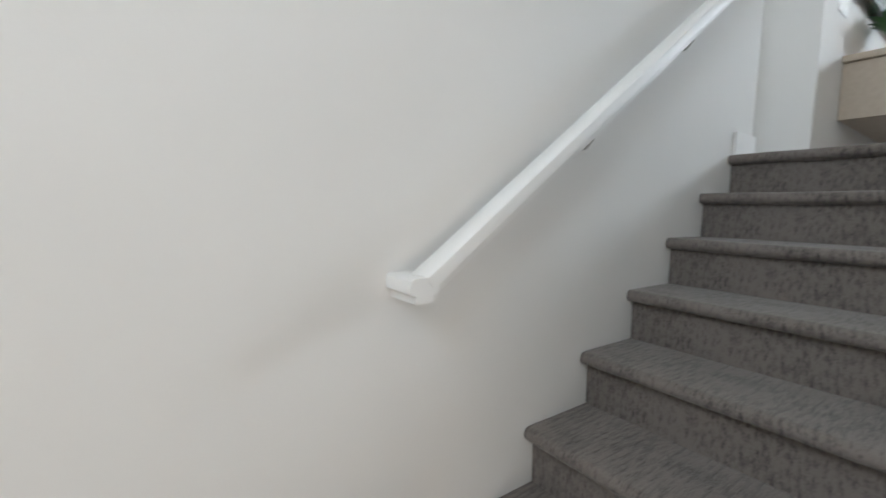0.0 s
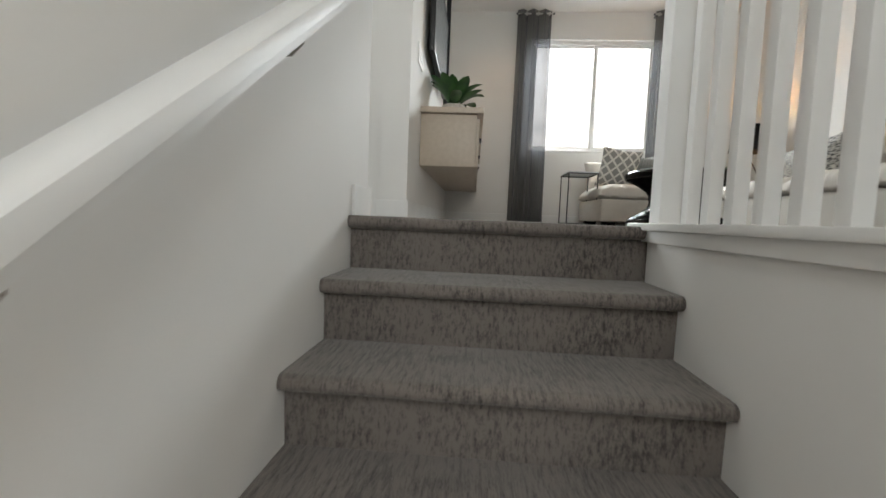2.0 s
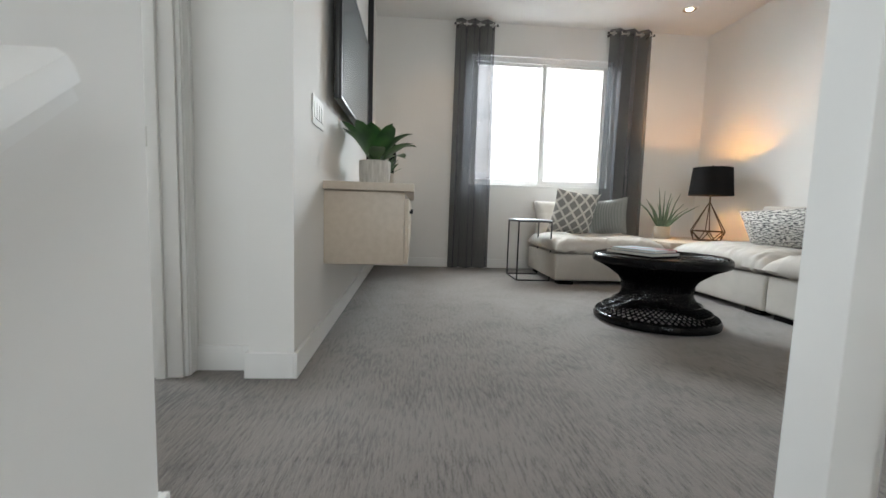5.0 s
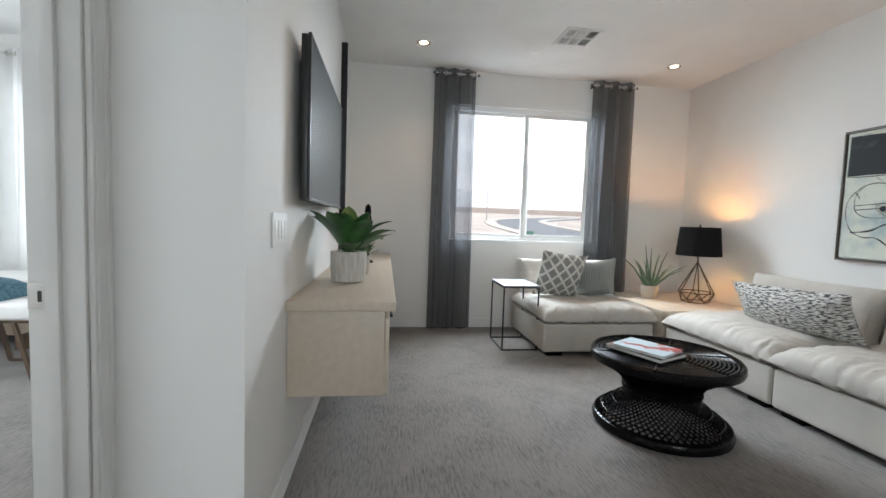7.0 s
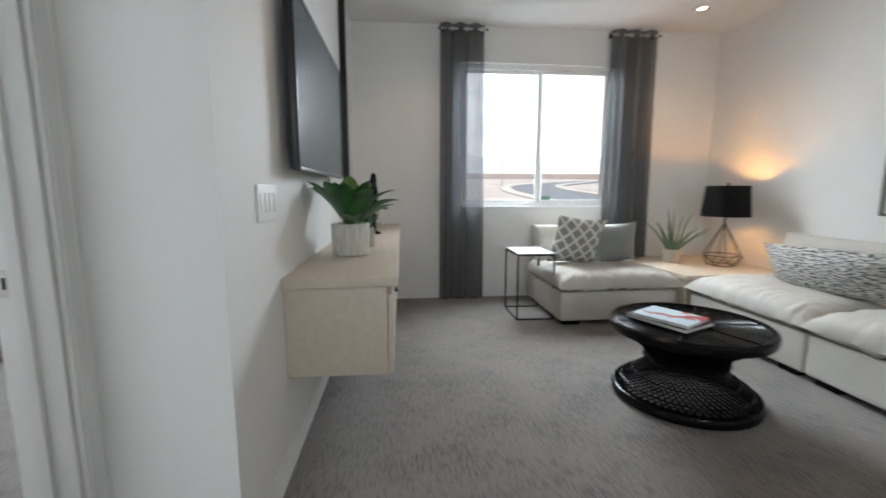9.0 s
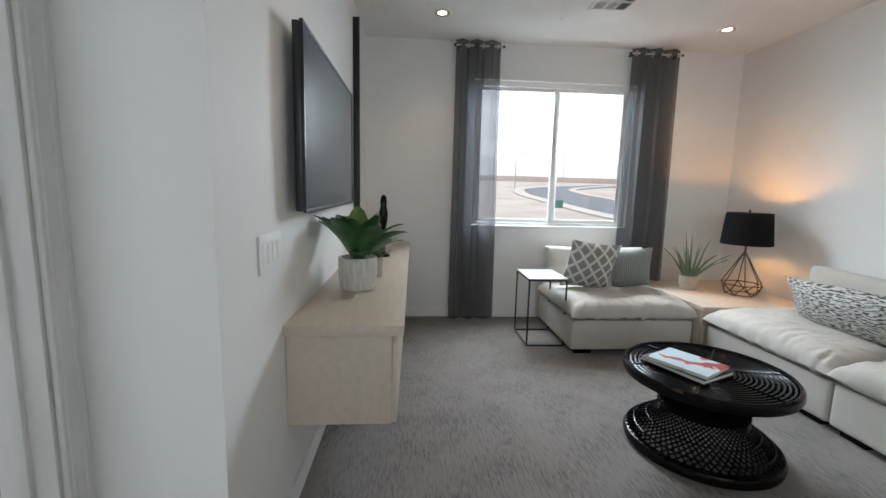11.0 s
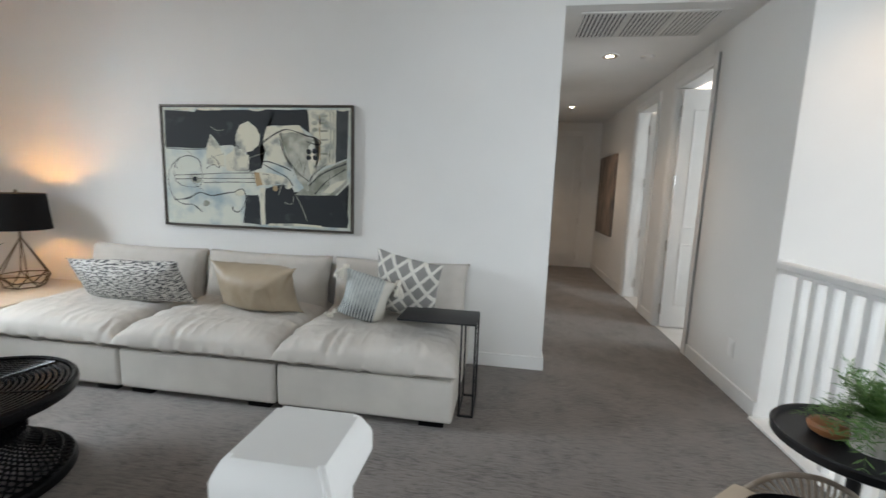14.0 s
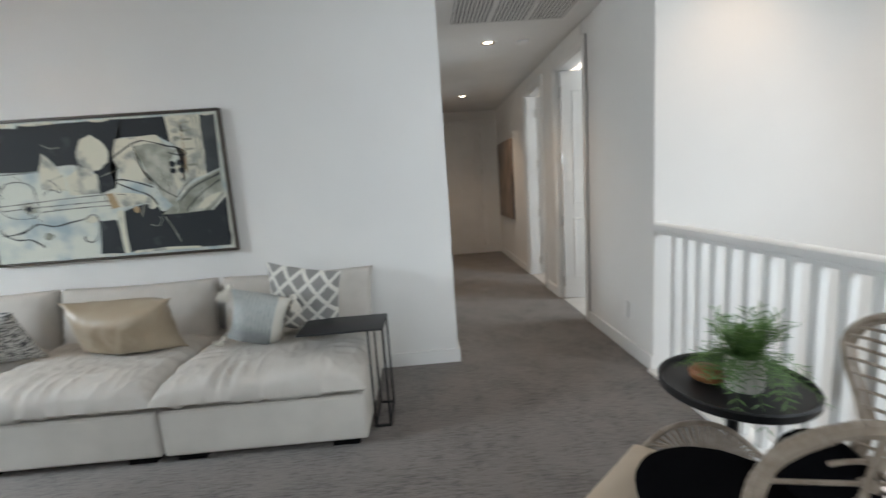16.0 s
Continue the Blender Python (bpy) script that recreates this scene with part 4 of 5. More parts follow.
sw = thing("light_switch", "white four-gang rocker switch plate on the wall", "switch", pose(3.972, YT, 1.077))
part("plate", box(B(), -0.105, 0.105, -0.007, -0.0005, -0.062, 0.062, 0.003), TRIM, sw)
for x in (-0.069, -0.023, 0.023, 0.069):
    part("rocker", box(B(), x - 0.017, x + 0.017, -0.01, -0.005, -0.034, 0.034, 0.002), TRIM, sw)
ol = thing("wall_outlet", "white socket plate low on the hall wall", "socket", pose(XH0, -2.636, 0.314))
part("plate", box(B(), 0.0005, 0.006, -0.036, 0.036, -0.058, 0.058, 0.002), TRIM, ol)
part("socket_face", box(B(), 0.005, 0.008, -0.017, 0.017, -0.034, 0.034, 0.001), TRIM, ol)

# plants on the console


def leaf(bm, base, direction, length, width, droop=0.35, fold=0.15, n=7):
    """A broad leaf with a keel, narrowing to its tip and bending over."""
    d = Vector(direction).normalized()
    side = d.cross(Vector((0, 0, 1)))
    side = side.normalized() if side.length > 1e-4 else Vector((1, 0, 0))
    up = side.cross(d)
    rows = []
    for i in range(n + 1):
        q = i / n
        c = Vector(base) + d * length * q + Vector((0, 0, -droop * length * q * q))
        w = width * math.sin(math.pi * min(1, (0.08 + 0.92 * q)) ** 0.85) ** 0.8 * (1 - 0.2 * q) if q < 1 else 0.002
        w = max(w, 0.003)
        rows.append([bm.verts.new(c - side * w + up * fold * w), bm.verts.new(c - up * 0.1 * w), bm.verts.new(c + side * w + up * fold * w)])
    for a, b in zip(rows, rows[1:]):
        for j in (0, 1):
            bm.faces.new((a[j], a[j + 1], b[j + 1], b[j]))
    return bm


def pot(name, parent, r, h, mat, label="", ribs=0):
    prof = [(0, 0), (r * 0.86, 0), (r * 0.93, 0.006), (r, h * 0.5), (r, h - 0.004), (r - 0.004, h), (r - 0.012, h - 0.002), (r - 0.012, h - 0.025), (0, h - 0.025)]
    bm = revolve(B(), prof, 48)
    if ribs:
        for v in bm.verts:
            rr = math.hypot(v.co.x, v.co.y)
            if rr > r * 0.88 and 0.004 < v.co.z < h - 0.003:
                k = 1 + 0.012 * math.sin(ribs * math.atan2(v.co.y, v.co.x))
                v.co.x *= k
                v.co.y *= k
    p = part(name, bm, mat, parent, label)
    part("soil", revolve(B(), [(0, h - 0.022), (r - 0.013, h - 0.024)], 24), SOIL, p)
    return p


random.seed(4)


def broad_leaf(bm, base, azimuth, rise, length, width, droop, stalk=0.25, cup=0.22, n=10):
    """A rounded leathery leaf on a stalk: widest past its middle, cupped along the midrib, with a short tip."""
    out = Vector((math.cos(azimuth), math.sin(azimuth), 0))
    side = Vector((-math.sin(azimuth), math.cos(azimuth), 0))
    rows = []
    for i in range(n + 1):
        q = i / n
        e = rise - droop * q * q
        step = (out * math.cos(e) + Vector((0, 0, math.sin(e)))) * length / n
        c = rows[-1][2].co + step if rows else Vector(base)
        k = max(0.0, (q - stalk) / (1 - stalk))
        w = 0.004 if q <= stalk else max(0.002, width * (math.sin(math.pi * k ** 0.78) ** 0.62))
        up = (out * -math.sin(e) + Vector((0, 0, math.cos(e))))
        wave = 0.05 * math.sin(7 * q + azimuth * 3)
        rows.append([bm.verts.new(c + side * w * x + up * w * (cup * x * x + wave * x)) for x in (-1, -0.5, 0, 0.5, 1)])
    for a, b in zip(rows, rows[1:]):
        for j in range(4):
            bm.faces.new((a[j], a[j + 1], b[j + 1], b[j]))
    return bm


fig = thing("potted_plant", "broad-leaved green plant in a ribbed white pot", "plant", pose(4.70, 0.855, CT))
pot("pot", fig, 0.098, 0.165, POT, ribs=24)
for i in range(21):
    a = i * 2.4 + 0.9
    ring_no = i / 20
    rise = 0.45 + 1.0 * ring_no
    ln = random.uniform(0.27, 0.33) if i < 12 else random.uniform(0.24, 0.31)
    if math.sin(a) > 0.3:
        rise = max(rise, 1.05)
    bm = broad_leaf(B(), (0.02 * math.cos(a), 0.02 * math.sin(a), 0.14), a, rise, ln, ln * random.uniform(0.17, 0.215), random.uniform(0.35, 0.9))
    part("leaf", bm, LEAFNEW if i in (15, 18) else LEAF, fig)
part("stem", tube(B(), [(0, 0, 0.12), (0.005, 0, 0.2), (0, 0.005, 0.27)], 0.009, 8, r1=0.004), LEAF, fig)
fig2 = thing("potted_plant", "small succulent green plant in a buff pot", "plant", pose(5.0, 0.80, CT))
pot("pot", fig2, 0.05, 0.115, CLAY)
for i in range(30):
    a = i * 2.4
    part("leaf", leaf(B(), (0.012 * math.cos(a), 0.012 * math.sin(a), 0.10), (math.cos(a), math.sin(a), 0.55 + 0.09 * i), random.uniform(0.11, 0.17), 0.017, 0.12), ALOE if i % 3 == 0 else LEAF, fig2)
fin = thing("figurine", "small dark carved figure on the console", "ornament", pose(5.75, 0.80, CT))
part("body", revolve(B(), [(0, 0), (0.05, 0), (0.05, 0.012), (0.015, 0.03), (0.014, 0.2), (0.03, 0.27), (0.034, 0.33), (0.022, 0.38), (0.026, 0.41), (0.02, 0.45), (0, 0.47)], 20), BLACKWOOD, fin)

# ---- corner: lamp and aloe ----
tl = thing("table_lamp", "black drum-shade lamp on a brass wire cage, lit", "lamp", pose(6.10, -2.40, 0.42))
pts = lambda r, z, n, o=0: [(r * math.cos(2 * math.pi * (i + o) / n), r * math.sin(2 * math.pi * (i + o) / n), z) for i in range(n)]
bot, mid, neck = pts(0.12, 0.006, 6), pts(0.165, 0.10, 6, 0.5), (0, 0, 0.40)
for i in range(6):
    for a, b in ((bot[i], bot[(i + 1) % 6]), (mid[i], mid[(i + 1) % 6]), (bot[i], mid[i]), (bot[(i + 1) % 6], mid[i]), (mid[i], neck)):
        part("wire", tube(B(), [a, b], 0.0045, 6), BRONZE, tl)
part("stem", tube(B(), [(0, 0, 0.39), (0, 0, 0.74)], 0.008, 8), BRONZE, tl)
SR0, SR1, SZ0, SZ1 = 0.20, 0.175, 0.46, 0.74
shade = part("shade", revolve(B(), [(SR0, SZ0), (SR1, SZ1), (SR1 - 0.004, SZ1), (SR0 - 0.004, SZ0), (SR0, SZ0)], 48), SHADE, tl, "black cloth drum shade")
for z, r in ((SZ1 - 0.004, SR1 - 0.006),):
    for i in range(3):
        a = 2 * math.pi * i / 3
        part("shade_spider", tube(B(), [(0, 0, z), (r * math.cos(a), r * math.sin(a), z)], 0.003, 5), BRONZE, shade)
part("bulb", revolve(B(), [(0, 0.505), (0.02, 0.515), (0.03, 0.545), (0.025, 0.58), (0.014, 0.6), (0, 0.605)], 16), BULB, tl)
part("finial", revolve(B(), [(0.006, 0.735), (0.012, 0.75), (0.008, 0.765), (0, 0.77)], 6), BRONZE, tl)

al = thing("aloe_plant", "spiky grey-green aloe in a pale clay pot", "plant", pose(6.32, -2.05, 0.42))
pot("pot", al, 0.08, 0.13, CLAY)
for i in range(17):
    a = i * 2.4
    lean = 0.15 + 0.8 * ((i * 7) % 17) / 17
    ln = random.uniform(0.28, 0.44)
    base = Vector((0.03 * math.cos(a), 0.03 * math.sin(a), 0.11))
    d = Vector((math.cos(a) * lean, math.sin(a) * lean, 1)).normalized()
    out = Vector((math.cos(a), math.sin(a), 0))
    part("leaf", tube(B(), [base, base + d * ln * 0.35 + out * 0.01, base + d * ln * 0.7 + out * 0.03 * lean, base + d * ln + out * 0.1 * lean], 0.014, 6, r1=0.0015), ALOE, al)

# ---- painting over the sofa ----
pt = thing("painting", "abstract black, cream and blue-grey painting in a thin dark frame", "painting", pose(5.055, YS, 0.945, 0, 0, 180))
PW, PH = 1.575, 0.935
FRAME = material("dark bronze frame", (0.09, 0.075, 0.062), 0.4, 0.4, grain=80, bump=0.05)
CANVAS = material("washed cream and pale blue paint", (0.66, 0.68, 0.6), 0.75, second=(0.36, 0.45, 0.48), scale=5.5, grain=90, bump=0.3, spread=(0.33, 0.55))
INK = material("blue-black paint", (0.011, 0.015, 0.019), 0.7, second=(0.035, 0.04, 0.043), scale=9, grain=60, bump=0.4, spread=(0.3, 0.4))
GREYP = material("grey olive paint", (0.22, 0.23, 0.18), 0.7, second=(0.5, 0.5, 0.43), scale=11, grain=60, bump=0.4)
CREAMP = material("cream paint", (0.66, 0.64, 0.52), 0.7, second=(0.3, 0.31, 0.28), scale=10, grain=60, bump=0.4, spread=(0.36, 0.5))
SLATEP = material("dark slate paint", (0.06, 0.068, 0.07), 0.65, second=(0.03, 0.036, 0.04), scale=7, grain=60, bump=0.4)
OCHREP = material("ochre paint", (0.42, 0.3, 0.16), 0.7, grain=60, bump=0.3)
part("frame", boxes([(0, PW, -0.04, -0.001, 0, 0.014), (0, PW, -0.04, -0.001, PH - 0.014, PH), (0, 0.014, -0.04, -0.001, 0.014, PH - 0.014), (PW - 0.014, PW, -0.04, -0.001, 0.014, PH - 0.014)], 0.002), FRAME, pt)
part("canvas", box(B(), 0.02, PW - 0.02, -0.03, -0.004, 0.02, PH - 0.02), CANVAS, pt)


def daub(name, mat, outline, layer, rough=0.012):
    """A flat area of paint with a ragged edge, in fractions of the canvas, from its left and top."""
    bm = B()
    pts = []
    n = len(outline)
    for i in range(n):
        (x0, y0), (x1, y1) = outline[i], outline[(i + 1) % n]
        k = max(2, int(14 * math.hypot(x1 - x0, y1 - y0)))
        for j in range(k):
            q = j / k
            x, y = x0 + (x1 - x0) * q, y0 + (y1 - y0) * q
            x += rough * noise.noise((x * 17, y * 17, layer))
            y += rough * noise.noise((x * 17, y * 17, layer + 9))
            pts.append((x, y))
    vs = [bm.verts.new((0.02 + (PW - 0.04) * x, -0.0305 - 0.0006 * layer, PH - 0.02 - (PH - 0.04) * y)) for x, y in pts]
    f = bm.faces.new(vs)
    bmesh.ops.triangulate(bm, faces=[f])
    return part(name, bm, mat, pt, smooth=False)


def oval(cx, cy, rx, ry, n=12):
    return [(cx + rx * math.cos(2 * math.pi * i / n), cy + ry * math.sin(2 * math.pi * i / n)) for i in range(n)]


def line(mat, pts, w, layer=5):
    bm = B()
    sm = []
    for i in range(len(pts) - 1):
        p0, p1, p2, p3 = pts[max(0, i - 1)], pts[i], pts[i + 1], pts[min(len(pts) - 1, i + 2)]
        for j in range(6):
            t = j / 6
            sm.append(tuple(0.5 * (2 * b + (c - a) * t + (2 * a - 5 * b + 4 * c - d) * t * t + (3 * b - a - 3 * c + d) * t ** 3) for a, b, c, d in zip(p0, p1, p2, p3)))
    sm.append(pts[-1])
    last = None
    for i, (x, y) in enumerate(sm):
        a, b = sm[max(0, i - 1)], sm[min(len(sm) - 1, i + 1)]
        dx, dy = (b[0] - a[0]) * PW, (b[1] - a[1]) * PH
        L = math.hypot(dx, dy) or 1
        k = w * (0.7 + 0.6 * noise.noise((x * 20, y * 20, layer)))
        nx, ny = -dy / L * k / PW, dx / L * k / PH
        pair = [bm.verts.new((0.02 + (PW - 0.04) * (x + s * nx), -0.0305 - 0.0006 * layer, PH - 0.02 - (PH - 0.04) * (y + s * ny))) for s in (-1, 1)]
        if last:
            bm.faces.new((last[0], last[1], pair[1], pair[0]))
        last = pair
    part("brush_line", bm, mat, pt, smooth=False)


daub("painted_area", INK, [(0.015, 0.03), (0.181, 0.035), (0.188, 0.015), (0.372, 0.02), (0.391, 0.315), (0.316, 0.321), (0.263, 0.218), (0.236, 0.34), (0.012, 0.345)], 1)
daub("painted_area", INK, [(0.36, 0.02), (0.783, 0.015), (0.79, 0.2), (0.738, 0.142), (0.567, 0.143), (0.554, 0.263), (0.529, 0.33), (0.54, 0.495), (0.469, 0.531), (0.46, 0.35), (0.385, 0.32)], 1.5)
daub("painted_area", CREAMP, [(0.472, 0.111), (0.513, 0.156), (0.534, 0.229), (0.524, 0.308), (0.488, 0.358), (0.441, 0.372), (0.405, 0.305), (0.401, 0.224), (0.429, 0.139)], 2, 0.006)
daub("painted_area", CREAMP, [(0.343, 0.407), (0.406, 0.31), (0.441, 0.372), (0.471, 0.386), (0.469, 0.531), (0.346, 0.529)], 3)
daub("painted_area", CREAMP, [(0.237, 0.349), (0.263, 0.221), (0.314, 0.321), (0.338, 0.407), (0.333, 0.496), (0.241, 0.48)], 3)
daub("painted_area", CREAMP, [(0.568, 0.148), (0.734, 0.138), (0.776, 0.215), (0.646, 0.209), (0.651, 0.373), (0.698, 0.491), (0.568, 0.436), (0.553, 0.288)], 2)
daub("painted_area", CREAMP, [(0.788, 0.015), (0.928, 0.014), (0.928, 0.443), (0.864, 0.471), (0.78, 0.56), (0.77, 0.4), (0.857, 0.296), (0.821, 0.241), (0.795, 0.201)], 2)
daub("painted_area", SLATEP, [(0.931, 0.02), (0.985, 0.02), (0.985, 0.402), (0.927, 0.439)], 2)
daub("painted_area", GREYP, [(0.643, 0.209), (0.693, 0.195), (0.75, 0.206), (0.821, 0.252), (0.78, 0.326), (0.785, 0.421), (0.797, 0.533), (0.77, 0.673), (0.738, 0.584), (0.68, 0.422), (0.66, 0.324)], 3.5)
daub("painted_area", GREYP, [(0.713, 0.722), (0.79, 0.614), (0.856, 0.512), (0.979, 0.412), (0.984, 0.603), (0.926, 0.703)], 4)
daub("painted_area", CREAMP, [(0.86, 0.69), (0.9, 0.62), (0.97, 0.57), (0.95, 0.63), (0.9, 0.69)], 5)
daub("painted_area", INK, [(0.554, 0.663), (0.654, 0.631), (0.698, 0.653), (0.713, 0.722), (0.931, 0.706), (0.985, 0.615), (0.985, 0.98), (0.85, 0.98), (0.554, 0.978)], 3)
daub("painted_area", INK, [(0.452, 0.732), (0.521, 0.723), (0.524, 0.98), (0.428, 0.975)], 3)
daub("painted_area", CREAMP, [(0.524, 0.665), (0.552, 0.663), (0.549, 0.982), (0.528, 0.982)], 4, 0.006)
daub("painted_area", CREAMP, [(0.522, 0.53), (0.607, 0.54), (0.674, 0.579), (0.703, 0.639), (0.654, 0.622), (0.542, 0.643)], 4)
daub("painted_area", OCHREP, [(0.498, 0.537), (0.523, 0.537), (0.542, 0.638), (0.507, 0.652)], 5, 0.005)
daub("painted_area", CREAMP, [(0.575, 0.972), (0.708, 0.96), (0.854, 0.966), (0.855, 0.984), (0.709, 0.982), (0.563, 0.99)], 5, 0.006)
daub("painted_area", OCHREP, oval(0.611, 0.665, 0.014, 0.028, 10), 5, 0.004)
daub("painted_area", CREAMP, oval(0.677, 0.648, 0.018, 0.02, 10), 6, 0.004)
for x, y in ((0.787, 0.402), (0.822, 0.402), (0.82, 0.347), (0.79, 0.353)):
    daub("painted_area", INK, oval(x, y, 0.0135, 0.022, 10), 5, 0.004)
for y in (0.068, 0.12, 0.174):
    daub("painted_area", GREYP, oval(0.82, y, 0.016, 0.018, 8), 4, 0.006)
for y in (0.086, 0.143, 0.207, 0.275, 0.33, 0.389):
    daub("painted_area", GREYP, [(0.846, y - 0.028), (0.886, y - 0.03), (0.886, y - 0.016), (0.846, y - 0.014)], 4, 0.004)
line(OCHREP, [(0.845, 0.06), (0.846, 0.2), (0.845, 0.42)], 0.004)
for x in (0.898, 0.914):
    line(GREYP, [(x, 0.03), (x + 0.003, 0.2), (x - 0.004, 0.44)], 0.006)
line(INK, [(0.846, 0.08), (0.847, 0.13)], 0.008)
daub("painted_area", GREYP, oval(0.169, 0.604, 0.028, 0.045), 4)
daub("painted_area", INK, oval(0.169, 0.61, 0.013, 0.024), 5, 0.004)
daub("painted_area", GREYP, oval(0.227, 0.817, 0.022, 0.03), 4)
daub("painted_area", CREAMP, oval(0.412, 0.715, 0.028, 0.03), 4)
for pts in ([(0.056, 0.58), (0.216, 0.564), (0.346, 0.55), (0.504, 0.541)], [(0.056, 0.615), (0.217, 0.602), (0.506, 0.587)], [(0.217, 0.639), (0.373, 0.625), (0.506, 0.622)]):
    line(INK, pts, 0.0035)
line(SLATEP, [(0.019, 0.562), (0.04, 0.494), (0.09, 0.427), (0.146, 0.411), (0.194, 0.444), (0.209, 0.518)], 0.005)
line(SLATEP, [(0.019, 0.562), (0.017, 0.66), (0.043, 0.776), (0.094, 0.83), (0.151, 0.834), (0.201, 0.896)], 0.006)
line(SLATEP, [(0.043, 0.796), (0.122, 0.779), (0.191, 0.725), (0.259, 0.748), (0.337, 0.723), (0.387, 0.71)], 0.007)
line(INK, [(0.387, 0.71), (0.43, 0.68), (0.447, 0.741), (0.434, 0.833), (0.404, 0.882), (0.376, 0.866), (0.375, 0.835)], 0.005)
line(INK, [(0.528, 0.33), (0.565, 0.264), (0.661, 0.178), (0.734, 0.198), (0.776, 0.223), (0.821, 0.241), (0.852, 0.281), (0.828, 0.295), (0.778, 0.27)], 0.006, 6)
line(INK, [(0.641, 0.209), (0.644, 0.307), (0.68, 0.422), (0.736, 0.535), (0.79, 0.598)], 0.004, 6)
line(INK, [(0.515, 0.492), (0.559, 0.44), (0.649, 0.48), (0.693, 0.512)], 0.006, 6)
line(INK, [(0.549, 0.466), (0.606, 0.515), (0.674, 0.571), (0.703, 0.639)], 0.005, 6)
line(INK, [(0.791, 0.63), (0.857, 0.531), (0.98, 0.442)], 0.006, 6)
line(INK, [(0.819, 0.701), (0.879, 0.593), (0.977, 0.488)], 0.005, 6)
line(INK, [(0.79, 0.598), (0.817, 0.532), (0.883, 0.452)], 0.004, 6)
line(GREYP, [(0.722, 0.726), (0.751, 0.823), (0.776, 0.929)], 0.004, 6)
line(GREYP, [(0.659, 0.783), (0.692, 0.796), (0.707, 0.753), (0.7, 0.728)], 0.003, 6)
line(SLATEP, [(0.09, 0.427), (0.055, 0.503), (0.056, 0.619), (0.107, 0.674), (0.19, 0.669), (0.21, 0.593), (0.202, 0.5)], 0.0035)
line(INK, [(0.235, 0.517), (0.274, 0.48), (0.307, 0.506), (0.3, 0.452), (0.266, 0.407)], 0.0035)
line(INK, [(0.012, 0.35), (0.12, 0.355), (0.236, 0.35)], 0.004)
line(GREYP, [(0.27, 0.16), (0.3, 0.19), (0.34, 0.185)], 0.003)
for x0, x1 in ((0.02, 0.15), (0.2, 0.33), (0.48, 0.56), (0.94, 0.985)):
    line(CREAMP, [(x0, 0.016), ((x0 + x1) / 2, 0.022), (x1, 0.016)], 0.007, 6)

random.seed(21)
for i in range(30):
    x, y, a, n = random.uniform(0.05, 0.93), random.uniform(0.36, 0.66), random.uniform(-0.5, 2.0), random.uniform(0.03, 0.09)
    dx, dy = n * math.cos(a), n * 1.6 * math.sin(a)
    pts = [(min(0.98, max(0.02, x + dx * k)), min(0.98, max(0.02, y + dy * k + 0.01 * k * k))) for k in (0, 0.5, 1.0)]
    line((CREAMP, GREYP, INK, GREYP)[i % 4], pts, random.uniform(0.0015, 0.0035), 6)

# hall painting
hp = thing("painting", "tall brown and grey abstract canvas hanging in the hall", "painting", pose(XH0, -6.155, 0.69))
HALLART = material("brown grey streaked paint", (0.3, 0.22, 0.17), 0.6, second=(0.1, 0.09, 0.085), scale=3, stretch=(1, 3, 1), grain=60, bump=0.3)
part("canvas", box(B(), 0.001, 0.04, -1.01, 0.0, 0.0, 1.21, 0.003), HALLART, hp)

# ---- ceiling fittings ----
for x, y, z, power in DOWNLIGHTS:
    dl = thing("downlight", "lit recessed ceiling downlight with a white trim ring", "downlight", pose(x, y, z), "ceiling downlights")
    part("trim_ring", revolve(B(), [(0.064, -0.005), (0.075, -0.007), (0.08, -0.003), (0.08, 0.0), (0.064, 0.0), (0.064, -0.005)], 32), TRIM, dl)
    part("reflector", revolve(B(), [(0.064, -0.0045), (0.05, -0.003), (0.036, -0.0015)], 32), CANREFLECTOR, dl, "warm satin reflector of the downlight")
    part("lens", revolve(B(), [(0, -0.006), (0.02, -0.005), (0.036, -0.0015)], 24), BULB, dl)


def vent(m, w, d, label, slats, gap=None):
    ob = thing("ceiling_vent", label, "vent", m)
    part("frame", boxes([(0, w, 0, 0.025, -0.008, 0), (0, w, d - 0.025, d, -0.008, 0), (0, 0.025, 0.025, d - 0.025, -0.008, 0), (w - 0.025, w, 0.025, d - 0.025, -0.008, 0)], 0.002), TRIM, ob)
    # black plate stands in for the shade inside the duct; the ceiling is uncut
    part("duct_shade_plate", box(B(), 0.02, w - 0.02, 0.02, d - 0.02, -0.002, -0.0005), BLACKMETAL, ob)
    for i in range(slats):
        x = 0.025 + (w - 0.05) * (i + 0.5) / slats
        bm = box(B(), -0.003, 0.003, 0.025, d - 0.025, -0.012, 0.012)
        bmesh.ops.transform(bm, verts=bm.verts, matrix=pose(x, 0, -0.006, 0, 50, 0) @ Matrix.Diagonal((1, 1, 0.7, 1)))
        part("slat", bm, TRIM, ob)
    for x in ((w / 2,) if gap is None else gap):
        part("divider", box(B(), x - 0.012, x + 0.012, 0.025, d - 0.025, -0.0095, -0.002), TRIM, ob)
    return ob


